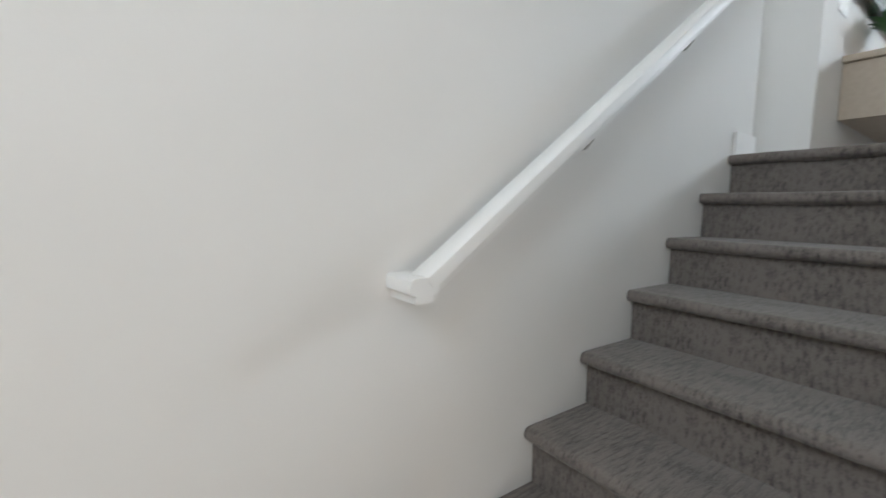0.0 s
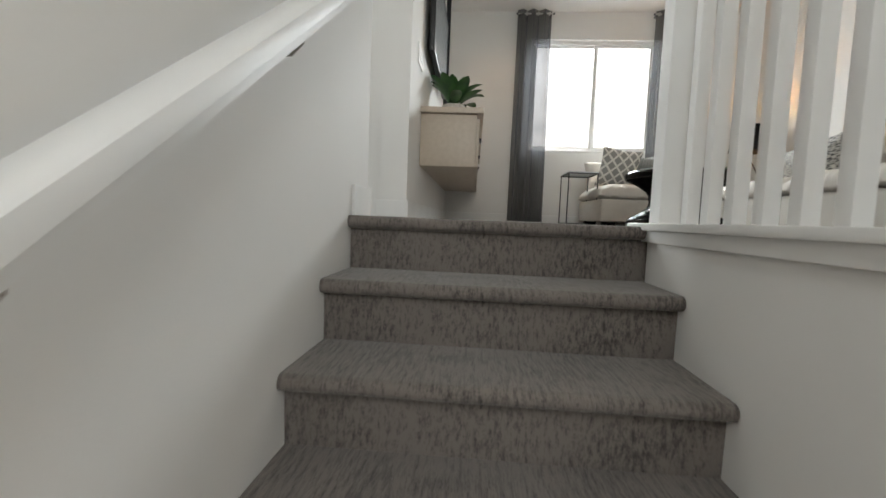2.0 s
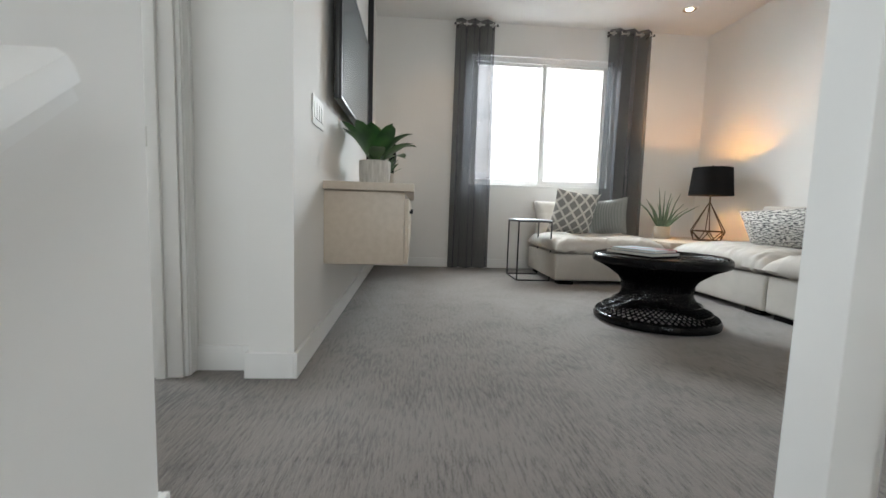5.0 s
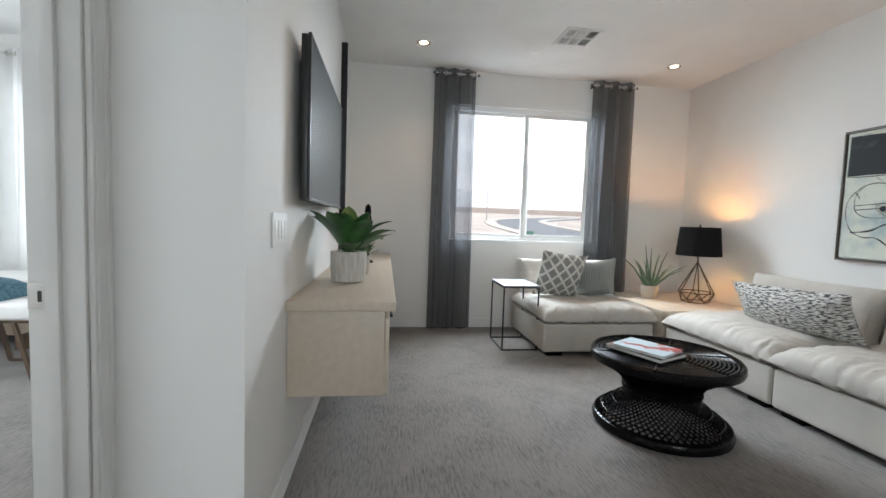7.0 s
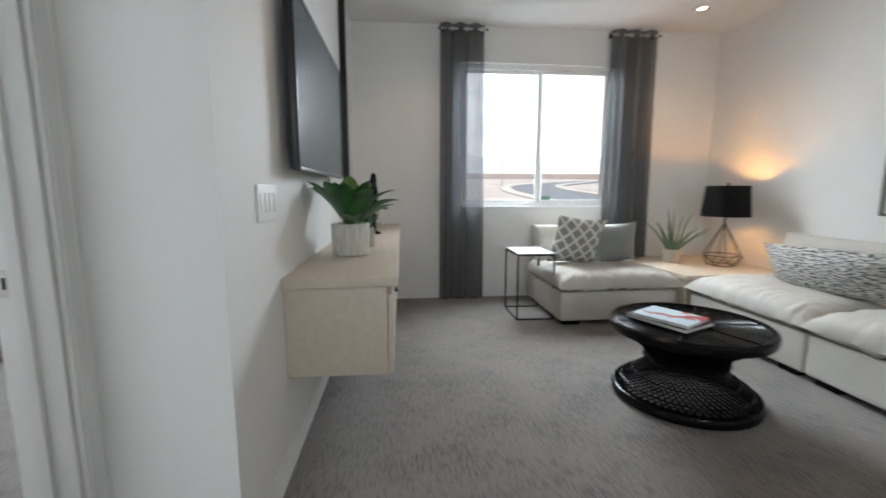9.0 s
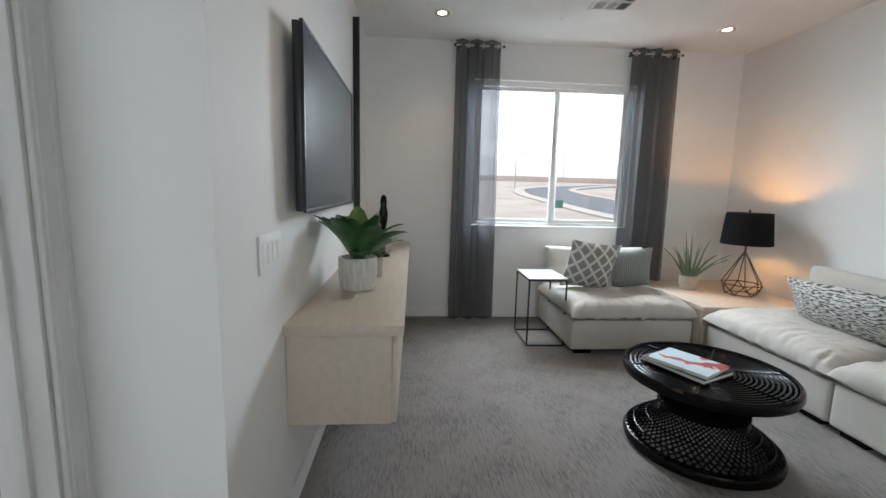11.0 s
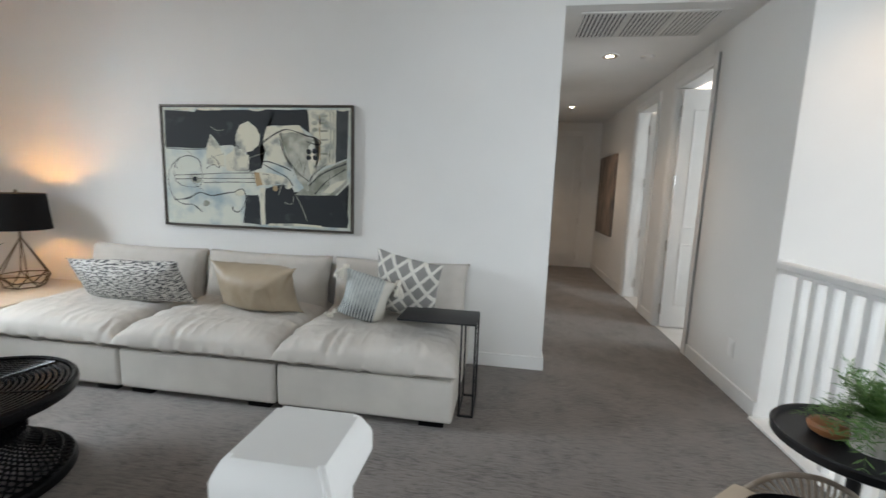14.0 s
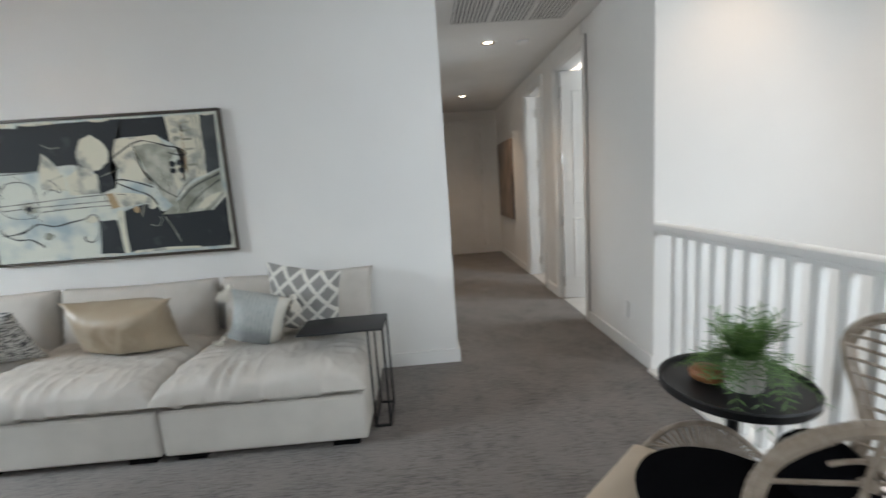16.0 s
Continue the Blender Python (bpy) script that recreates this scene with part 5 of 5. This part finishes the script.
cv = thing("ceiling_vent", "square white ceiling air diffuser with six louvred panels", "vent", pose(5.63, -1.05, ZC))
part("frame", boxes([(0, 0.32, 0, 0.026, -0.009, 0), (0, 0.32, 0.284, 0.31, -0.009, 0), (0, 0.026, 0.026, 0.284, -0.009, 0), (0.294, 0.32, 0.026, 0.284, -0.009, 0)], 0.002), TRIM, cv)
# near-black sheet gives the duct's shade behind the louvres
part("duct_shade_plate", box(B(), 0.02, 0.30, 0.02, 0.29, -0.002, -0.0005), DARKPLASTIC, cv)
part("divider", box(B(), 0.151, 0.169, 0.026, 0.284, -0.0095, -0.002, 0.001), TRIM, cv)
for y in (0.104, 0.190):
    for x in (0.026, 0.169):
        part("divider", box(B(), x, x + 0.125, y, y + 0.016, -0.0095, -0.002, 0.001), TRIM, cv)
for col, y0 in enumerate((0.026, 0.12, 0.206)):
    for x0 in (0.026, 0.169):
        for k in range(5):
            bm = box(B(), x0, x0 + 0.125, -0.001, 0.001, -0.007, 0.007)
            bmesh.ops.transform(bm, verts=bm.verts, matrix=pose(0, y0 + 0.008 + 0.0155 * k, -0.0065, 40 if col == 0 else -28, 0, 0) @ Matrix.Diagonal((1, 1, 0.6, 1)))
            part("slat", bm, TRIM, cv)
vent(pose(0.97, -3.31, ZH), 0.94, 0.49, "wide white return-air grille in the hall ceiling", 30, (0.31, 0.62))
sp = thing("sprinkler_cover", "small flat white sprinkler cover on the ceiling", "sprinkler", pose(6.165, -0.645, ZC))
part("cover", revolve(B(), [(0, -0.009), (0.034, -0.008), (0.04, -0.005), (0.04, 0.0), (0, 0)], 28), TRIM, sp)
sd = thing("smoke_detector", "round white ceiling smoke detector", "smoke detector", pose(1.19, -3.80, ZH))
part("cover", revolve(B(), [(0, -0.03), (0.035, -0.028), (0.055, -0.018), (0.058, 0.0), (0, 0)], 28), TRIM, sd)
tg = thing("wall_grille", "narrow white transfer grille over the hall door", "vent", pose(XH0, -3.4, 2.415))
part("frame", box(B(), 0.0005, 0.008, -0.78, 0.0, 0.0, 0.1, 0.002), TRIM, tg)
for i in range(5):
    part("slat", box(B(), 0.007, 0.011, -0.76, -0.02, 0.014 + 0.016 * i, 0.022 + 0.016 * i), TRIM, tg)

# ---- corner by the railing: round table, fern, rattan chair ----
rt = thing("round_side_table", "small round black table with a raised rim", "side table", pose(1.262, -0.995, 0))
part("top", revolve(B(), [(0, 0.575), (0.206, 0.575), (0.216, 0.582), (0.218, 0.605), (0.214, 0.61), (0.208, 0.606), (0.205, 0.592), (0, 0.592)], 56), BLACKMETAL, rt)
part("post", tube(B(), [(0, 0, 0.012), (0, 0, 0.576)], 0.018, 14), BLACKMETAL, rt)
part("foot", revolve(B(), [(0, 0), (0.15, 0), (0.15, 0.008), (0.03, 0.016), (0, 0.016)], 40), BLACKMETAL, rt)
bowl = thing("wooden_bowl", "small orange-brown carved wooden bowl", "bowl", pose(1.322, -1.035, 0.592))
part("bowl", revolve(B(), [(0, 0), (0.03, 0), (0.05, 0.012), (0.056, 0.03), (0.05, 0.042), (0.046, 0.04), (0.048, 0.028), (0.03, 0.012), (0, 0.012)], 28), ORANGEWOOD, bowl)
part("lid", revolve(B(), [(0.0465, 0.04), (0.03, 0.05), (0, 0.053), (0, 0.04)], 28), ORANGEWOOD, bowl)
fern = thing("fern_plant", "feathery bright green fern in a white pot", "plant", pose(1.25, -0.97, 0.592))
pot("pot", fern, 0.055, 0.11, POT)
random.seed(11)
for i in range(110):
    a = i * 2.39996
    lift = random.uniform(0.1, 2.2)
    ln = random.uniform(0.13, 0.225)
    out = Vector((math.cos(a), math.sin(a), 0))
    fall = random.uniform(0.25, 1.1) if lift < 1.1 else random.uniform(0.0, 0.4)
    pts = []
    for k in range(7):
        q = k / 6
        pts.append(Vector((0, 0, 0.095)) + (out + Vector((0, 0, lift))).normalized() * ln * q + Vector((0.01 * math.sin(5 * q + i), 0.01 * math.cos(4 * q + i), -fall * ln * q * q)))
    bm = tube(B(), pts, 0.0014, 4, r1=0.0007)
    for k in range(1, 7):
        for h in (0.0, 0.5):
            p = pts[k - 1].lerp(pts[k], h)
            d = (pts[k] - pts[k - 1]).normalized()
            for s in (-1, 1):
                side = (d.cross(Vector((0, 0, 1))).normalized() * s + d * 0.7 + Vector((random.uniform(-0.4, 0.4), random.uniform(-0.4, 0.4), random.uniform(-0.3, 0.5)))).normalized()
                L = random.uniform(0.022, 0.042)
                w = d.cross(side).cross(side).normalized() * 0.0024
                v = [bm.verts.new(c) for c in (p, p + side * L * 0.5 + w, p + side * L, p + side * L * 0.5 - w)]
                bm.faces.new(v)
    part("frond", bm, FERN, fern)

CHAIR = pose(1.45, -0.68, 0, 0, 0, -16)
rc = thing("rattan_chair", "natural rattan lounge chair with a tall oval back", "chair", CHAIR)


def spline(pts, k=6):
    """A smooth line through points."""
    pts = [Vector(p) for p in pts]
    out = []
    for i in range(len(pts) - 1):
        p0, p1, p2, p3 = pts[max(0, i - 1)], pts[i], pts[i + 1], pts[min(len(pts) - 1, i + 2)]
        for j in range(k):
            t = j / k
            out.append(0.5 * (2 * p1 + (p2 - p0) * t + (2 * p0 - 5 * p1 + 4 * p2 - p3) * t * t + (3 * p1 - p0 - 3 * p2 + p3) * t ** 3))
    return out + [pts[-1]]


def half(z):
    """Half the width of the shell back: a broad oval head on a narrow waist."""
    if z > 0.835:
        return 0.27 * math.sqrt(max(0.0, 1 - ((z - 0.835) / 0.12) ** 2))
    k = min(1.0, (0.835 - z) / 0.16)
    return 0.27 - 0.14 * k * k * (3 - 2 * k)


def in_back(z, w):
    """A point of the back at height z, w from side to side (-1 to 1), leaning and bulging backwards."""
    return Vector((-0.15 - 0.24 * (z - 0.45) - 0.05 * (1 - w * w) * min(1.0, half(z) / 0.2), 0.15 - 0.25 * max(0.0, 0.62 - z) + w * half(z), z))


def knots(parent, pts, r):
    for p in pts:
        part("knot", tube(B(), [p + Vector((0.003, -0.011, -0.003)), p + Vector((-0.003, 0.011, 0.003))], r, 6), RATTAN, parent)


side = [0.38 + 0.045 * i for i in range(11)] + [0.855, 0.875, 0.895, 0.915, 0.932, 0.945, 0.952]
rim = [in_back(z, -1) for z in side] + [in_back(0.955, 0)] + [in_back(z, 1) for z in reversed(side)]
part("back_rim", tube(B(), rim, 0.0105, 8), RATTAN, rc)
part("back_rim", tube(B(), [p + Vector((-0.017, 0, -0.004)) for p in rim], 0.007, 7), RATTAN, rc)
RODS = [0.46 + 0.0262 * i for i in range(19)]
for z in RODS:
    part("back_rod", tube(B(), [in_back(z, -1 + k / 4) + Vector((0.004, 0, 0.012 * math.sin(math.pi * k / 8))) for k in range(9)], 0.0042, 6), RATTAN, rc)
for w in (-0.56, -0.05, 0.44, 0.82):
    top = 0.835 + 0.12 * math.sqrt(1 - w * w) - 0.004
    sp = part("back_upright", tube(B(), [in_back(0.40 + (top - 0.40) * k / 16, w) for k in range(17)], 0.0048, 6), RATTAN, rc)
    knots(sp, [in_back(z + 0.008, w) for z in RODS if z < top - 0.01 and z > 0.55], 0.0075)
# the near arm rises beside the seat and runs back into the rim; the far side is a low woven lip
arm = spline([(0.10, 0.29, 0.40), (0.13, 0.32, 0.55), (0.14, 0.33, 0.64), (0.148, 0.33, 0.71), (0.118, 0.33, 0.79), (0.05, 0.33, 0.838), (-0.03, 0.33, 0.855), (-0.10, 0.345, 0.835), (-0.19, 0.375, 0.79), (-0.235, 0.405, 0.812)])
am = part("arm_rim", tube(B(), arm, 0.0105, 8), RATTAN, rc)
for i in range(9, 40):
    for h in (0.0, 0.5):
        p, d = arm[i].lerp(arm[i + 1], h), (arm[i + 1] - arm[i]).normalized()
        part("wrapping", tube(B(), [p - d * 0.0062, p - d * 0.003, p + d * 0.003, p + d * 0.0062], 0.0145 + 0.0014 * math.sin(i * 7 + h * 4), 8), RATTAN, am)
for i in range(9):
    z = 0.47 + 0.04 * i
    x1 = 0.138 - (0.05 if z > 0.76 else 0.0) - (0.05 if z > 0.78 else 0.0)
    part("side_rod", tube(B(), spline([(x1, 0.325, z - 0.005), (0.0, 0.325, z + 0.004), (-0.12, 0.30, z - 0.004), (-0.20, 0.26, z - 0.03)], 4), 0.0046, 6), RATTAN, rc)
for x0, x1, z in ((-0.03, 0.03, 0.85), (-0.12, -0.09, 0.825)):
    up = part("side_upright", tube(B(), [(x1, 0.30, 0.38), (x1 - 0.2 * (x1 - x0), 0.32, 0.55), (x0, 0.335, z)], 0.0065, 6), RATTAN, rc)
    knots(up, [Vector((x1 + (x0 - x1) * (0.08 + 0.11 * i), 0.325, 0.472 + 0.04 * i)) for i in range(9)], 0.0095)
lip = spline([(-0.15, -0.235, 0.40), (-0.092, -0.262, 0.45), (-0.05, -0.27, 0.482), (0.026, -0.272, 0.50), (0.12, -0.268, 0.476), (0.2, -0.25, 0.412)], 5)
part("side_lip", tube(B(), lip, 0.0085, 8), RATTAN, rc)
for i in range(1, len(lip) - 1):
    p = lip[i]
    part("lip_rod", tube(B(), [p, (p.x * 0.72, p.y * 0.96, 0.43), (p.x * 0.55, p.y * 0.92, 0.37)], 0.0045, 5), RATTAN, rc)
part("seat_ring", tube(B(), [(0.27 * math.cos(t), 0.26 * math.sin(t), 0.36) for t in (2 * math.pi * i / 32 for i in range(32))], 0.015, 8, True), RATTAN, rc)
for i in range(9):
    y = -0.22 + 0.055 * i
    x = 0.26 * math.sqrt(max(0.02, 1 - (y / 0.26) ** 2))
    part("seat_rod", tube(B(), [(-x, y, 0.362), (x, y, 0.362)], 0.008, 6), RATTAN, rc)
for sx in (-1, 1):
    for sy in (-1, 1):
        part("leg", tube(B(), [(0.2 * sx, 0.21 * sy, 0.36), (0.25 * sx, 0.26 * sy, 0.0)], 0.015, 8), RATTAN, rc)
part("foot_ring", tube(B(), [(0.225 * math.cos(t) * 1.25, 0.235 * math.sin(t) * 1.25, 0.12) for t in (2 * math.pi * i / 28 for i in range(28))], 0.009, 6, True), RATTAN, rc)
sc = thing("seat_cushion", "beige square cushion on the rattan chair", "cushion", CHAIR @ pose(0.155, 0.075, 0.372, 0, 0, -34))
bm = puff(B(), 0.5, 0.47, 0.055, 0.0, 22, 22, 8.0, 0.35, 0.02, 0.003, 2.0)
bmesh.ops.translate(bm, verts=bm.verts, vec=(0, 0, 0.03))
box(bm, -0.235, 0.235, -0.22, 0.22, 0.0, 0.035, 0.012)
part("cover", bm, BEIGE, sc)
bp = thing("throw_pillow", "black plush pillow on the rattan chair", "pillow", CHAIR @ pose(0.06, 0.08, 0.445, 0, 0, 0))
bm = surface(B(), 36, 18, lambda u, v: (lambda a, b: (0.215 * math.cos(a) * math.sin(b) ** 0.8, 0.205 * math.sin(a) * math.sin(b) ** 0.8, -0.06 * math.cos(b) + 0.006 * noise.noise((3 * math.cos(a), 3 * math.sin(a), b)) * math.sin(b)))(2 * math.pi * u, math.pi * v))
bmesh.ops.transform(bm, verts=bm.verts, matrix=pose(0.01, 0.0, 0.05, 0, -6, 0))
part("cover", bm, BLACKFUR, bp)
bp = thing("throw_pillow", "black plush pillow leaning on the chair's back", "pillow", CHAIR @ pose(-0.12, 0.04, 0.44, 0, 0, 0))
bm = surface(B(), 36, 18, lambda u, v: (lambda a, b: (-0.07 * math.cos(b), 0.15 * math.cos(a) * math.sin(b) ** 0.8, 0.115 * math.sin(a) * math.sin(b) ** 0.8))(2 * math.pi * u, math.pi * v))
bmesh.ops.transform(bm, verts=bm.verts, matrix=pose(0.0, 0.0, 0.1, 0, -16, 0))
part("cover", bm, BLACKFUR, bp)

# ---- bedroom seen through the door ----
bn = thing("bench", "white upholstered bench on splayed walnut legs", "bench", pose(5.34, 2.62, 0))
part("seat", box(B(), 0, 0.45, 0, 1.4, 0.40, 0.51, 0.03, 4), WHITECLOTH, bn)
part("seat_frame", box(B(), 0.03, 0.42, 0.03, 1.37, 0.378, 0.40, 0.004), WALNUT, bn)
for x in (0.03, 0.42):
    for y, s in ((0.31, 1), (0.59, -1)):
        part("leg", tube(B(), [(x, y + s * 0.10, 0.38), (x, y, 0.012)], 0.016, 4), WALNUT, bn)
        part("leg_foot", tube(B(), [(x, y + s * 0.012, 0.014), (x, y - s * 0.15, 0.014)], 0.013, 4), WALNUT, bn)
        part("leg", tube(B(), [(x, y - s * 0.15, 0.012), (x, y - s * 0.24, 0.38)], 0.016, 4), WALNUT, bn)
th = thing("throw_blanket", "folded blue woven throw lying on the bench", "blanket", pose(5.58, 3.45, 0.505))
bm = puff(B(), 0.42, 0.62, 0.14, 0.0, 22, 24, 3.0, 0.5, 0.03, 0.008, 3.0)
part("fold", bm, BLUECLOTH, th)
bd = thing("bed", "made bed with a beige base and white linen", "bed", pose(5.98, 3.38, 0))
part("base", box(B(), 0, 0.72, 0.1, 1.5, 0.13, 0.40, 0.02), BEIGE, bd)
part("mattress", box(B(), -0.01, 0.73, 0.09, 1.51, 0.40, 0.56, 0.05, 4), WHITECLOTH, bd)
for x in (0.06, 0.6):
    part("foot", box(B(), x, x + 0.06, 0.11, 0.17, 0.0, 0.135), WALNUT, bd)
    part("foot", box(B(), x, x + 0.06, 1.4, 1.46, 0.0, 0.135), WALNUT, bd)

# ---- outside ----
GROUND = material("pale desert soil", (0.43, 0.395, 0.38), 0.95, second=(0.33, 0.30, 0.29), scale=0.15, grain=3, bump=0.4, depth=0.05)
ASPHALT = material("grey asphalt", (0.15, 0.17, 0.2), 0.9, second=(0.12, 0.135, 0.16), scale=0.4, grain=8, bump=0.2)
CONCRETE = material("pale concrete", (0.46, 0.45, 0.43), 0.85, second=(0.38, 0.37, 0.35), scale=0.6, grain=10, bump=0.2)
# haze in front of the hills is mixed into this pale colour
HILL = material("far hills, haze in colour", (0.55, 0.58, 0.63), 1.0, second=(0.5, 0.53, 0.58), scale=0.01, grain=0.05, bump=0.1)
BLOCKWALL = material("brown block wall", (0.4, 0.35, 0.33), 0.9, second=(0.33, 0.29, 0.27), scale=0.5, grain=5, bump=0.3)


def height(x, y):
    """The land falls level near the house and rises gently towards the far wall."""
    return -3.2 + 0.062 * max(0.0, min(x, 170.0) - 28.0) + 0.25 * noise.noise((x * 0.03, y * 0.03, 0)) * min(1.0, max(0.0, (x - 20) / 40))


bm = B()
xs = [-400, -60, -10, 5, 8, 12, 18, 24, 28] + [28 + 6 * i for i in range(1, 26)] + [200, 400, 900, 2500]
ys = [-2500, -900, -400, -200] + [-130 + 8 * i for i in range(0, 26)] + [150, 400, 900, 2500]
g = [[bm.verts.new((x, y, height(x, y))) for y in ys] for x in xs]
for i in range(len(xs) - 1):
    for j in range(len(ys) - 1):
        bm.faces.new((g[i][j], g[i + 1][j], g[i + 1][j + 1], g[i][j + 1]))
structure("ground", bm, GROUND, "open pale desert ground rising away from the house", "ground", True)


def strip(name, pts, half, lift, mat, label, category):
    """A band laid on the ground along a bent line."""
    bm = B()
    fine = []
    for i in range(len(pts) - 1):
        p0, p1, p2, p3 = (Vector(pts[k]) for k in (max(0, i - 1), i, i + 1, min(len(pts) - 1, i + 2)))
        for j in range(10):
            t = j / 10
            fine.append(0.5 * (2 * p1 + (p2 - p0) * t + (2 * p0 - 5 * p1 + 4 * p2 - p3) * t * t + (3 * p1 - p0 - 3 * p2 + p3) * t ** 3))
    fine.append(Vector(pts[-1]))
    rows = []
    for i, p in enumerate(fine):
        d = (fine[min(i + 1, len(fine) - 1)] - fine[max(i - 1, 0)]).normalized()
        n = Vector((-d.y, d.x))
        rows.append([bm.verts.new((*(p + n * w), height(*(p + n * w)) + h)) for w, h in ((-half, -0.5), (-half, lift), (-half / 3, lift), (half / 3, lift), (half, lift), (half, -0.5))])
    for a, b in zip(rows, rows[1:]):
        for k in range(5):
            bm.faces.new((a[k], a[k + 1], b[k + 1], b[k]))
    structure(name, bm, mat, label, category, True)


ROAD = [(30, -45), (48, -34), (70, -31), (95, -31), (120, -40), (150, -75), (165, -140)]
strip("road", ROAD, 6.0, 0.12, ASPHALT, "empty asphalt street curving away", "road")
strip("pavement", [(x, y + 8.0) for x, y in ROAD], 1.3, 0.24, CONCRETE, "pale concrete pavement along the street", "pavement")
strip("pavement", [(x + 4, y - 7.6) for x, y in ROAD], 1.0, 0.24, CONCRETE, "pale concrete pavement along the street", "pavement")
bm = B()
for i in range(16):
    y = -130 + 14 * i
    box(bm, 172, 172.4, y, y + 14, height(172, y) - 1, height(172, y) + 2.2)
structure("wall_far", bm, BLOCKWALL, "long brown block wall across the far slope", "wall")
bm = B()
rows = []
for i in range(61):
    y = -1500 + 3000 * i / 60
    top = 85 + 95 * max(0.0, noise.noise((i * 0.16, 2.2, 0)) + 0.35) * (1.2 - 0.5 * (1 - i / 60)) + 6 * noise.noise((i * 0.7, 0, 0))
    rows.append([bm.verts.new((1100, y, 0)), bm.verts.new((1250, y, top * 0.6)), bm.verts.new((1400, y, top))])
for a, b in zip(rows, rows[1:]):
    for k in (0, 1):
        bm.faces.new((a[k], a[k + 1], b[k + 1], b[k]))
structure("backdrop_hills", bm, HILL, "far hills coloured pale blue-grey for haze", "hills", True)
POLE = material("grey galvanised pole", (0.3, 0.31, 0.33), 0.6, 0.4)
for x, y, h in ((130, -13, 11), (105, -24, 9), (150, -52, 10), (140, -4, 12)):
    sl = thing("street_lamp", "tall grey street lamp beside the road", "street lamp", pose(x, y, height(x, y)), "street lamps")
    part("pole", tube(B(), [(0, 0, -0.3), (0, 0, h)], 0.12, 8, r1=0.07), POLE, sl)
    part("arm", tube(B(), [(0, 0, h - 0.05), (0, -0.8, h + 0.2), (0, -1.8, h + 0.25)], 0.05, 6), POLE, sl)
    part("lamp_head", box(B(), -0.15, 0.15, -2.4, -1.7, h + 0.18, h + 0.32, 0.04), POLE, sl)
ub = thing("utility_box", "green metal utility box on the verge", "utility box", pose(66, -21.5, height(66, -21.5)))
GREENMETAL = material("green painted metal", (0.05, 0.16, 0.12), 0.6)
part("cabinet", box(B(), -0.5, 0.5, -0.6, 0.6, 0, 1.0, 0.05), GREENMETAL, ub)
part("lid", box(B(), -0.56, 0.56, -0.66, 0.66, 1.0, 1.1, 0.03), GREENMETAL, ub)
nb = thing("neighbour_house", "ochre stuccoed corner of the neighbouring house", "house", pose(30, -17.5, -3.3))
OCHRE = material("ochre stucco", (0.55, 0.36, 0.13), 0.9, second=(0.47, 0.3, 0.1), scale=0.8, grain=20, bump=0.3)
ROOFT = material("brown roof tile", (0.2, 0.13, 0.1), 0.85, grain=10, bump=0.3)
part("wall", box(B(), 0, 9, -9, 0, 0, 5.2), OCHRE, nb)
bm = B()
v = [bm.verts.new(c) for c in ((-0.5, -9.5, 5.2), (9.5, -9.5, 5.2), (9.5, 0.5, 5.2), (-0.5, 0.5, 5.2), (4.5, -6.5, 7.0), (4.5, -2.5, 7.0))]
for f in ((0, 1, 4), (1, 2, 5, 4), (2, 3, 5), (3, 0, 4, 5), (3, 2, 1, 0)):
    bm.faces.new([v[i] for i in f])
part("roof", bm, ROOFT, nb, smooth=False)
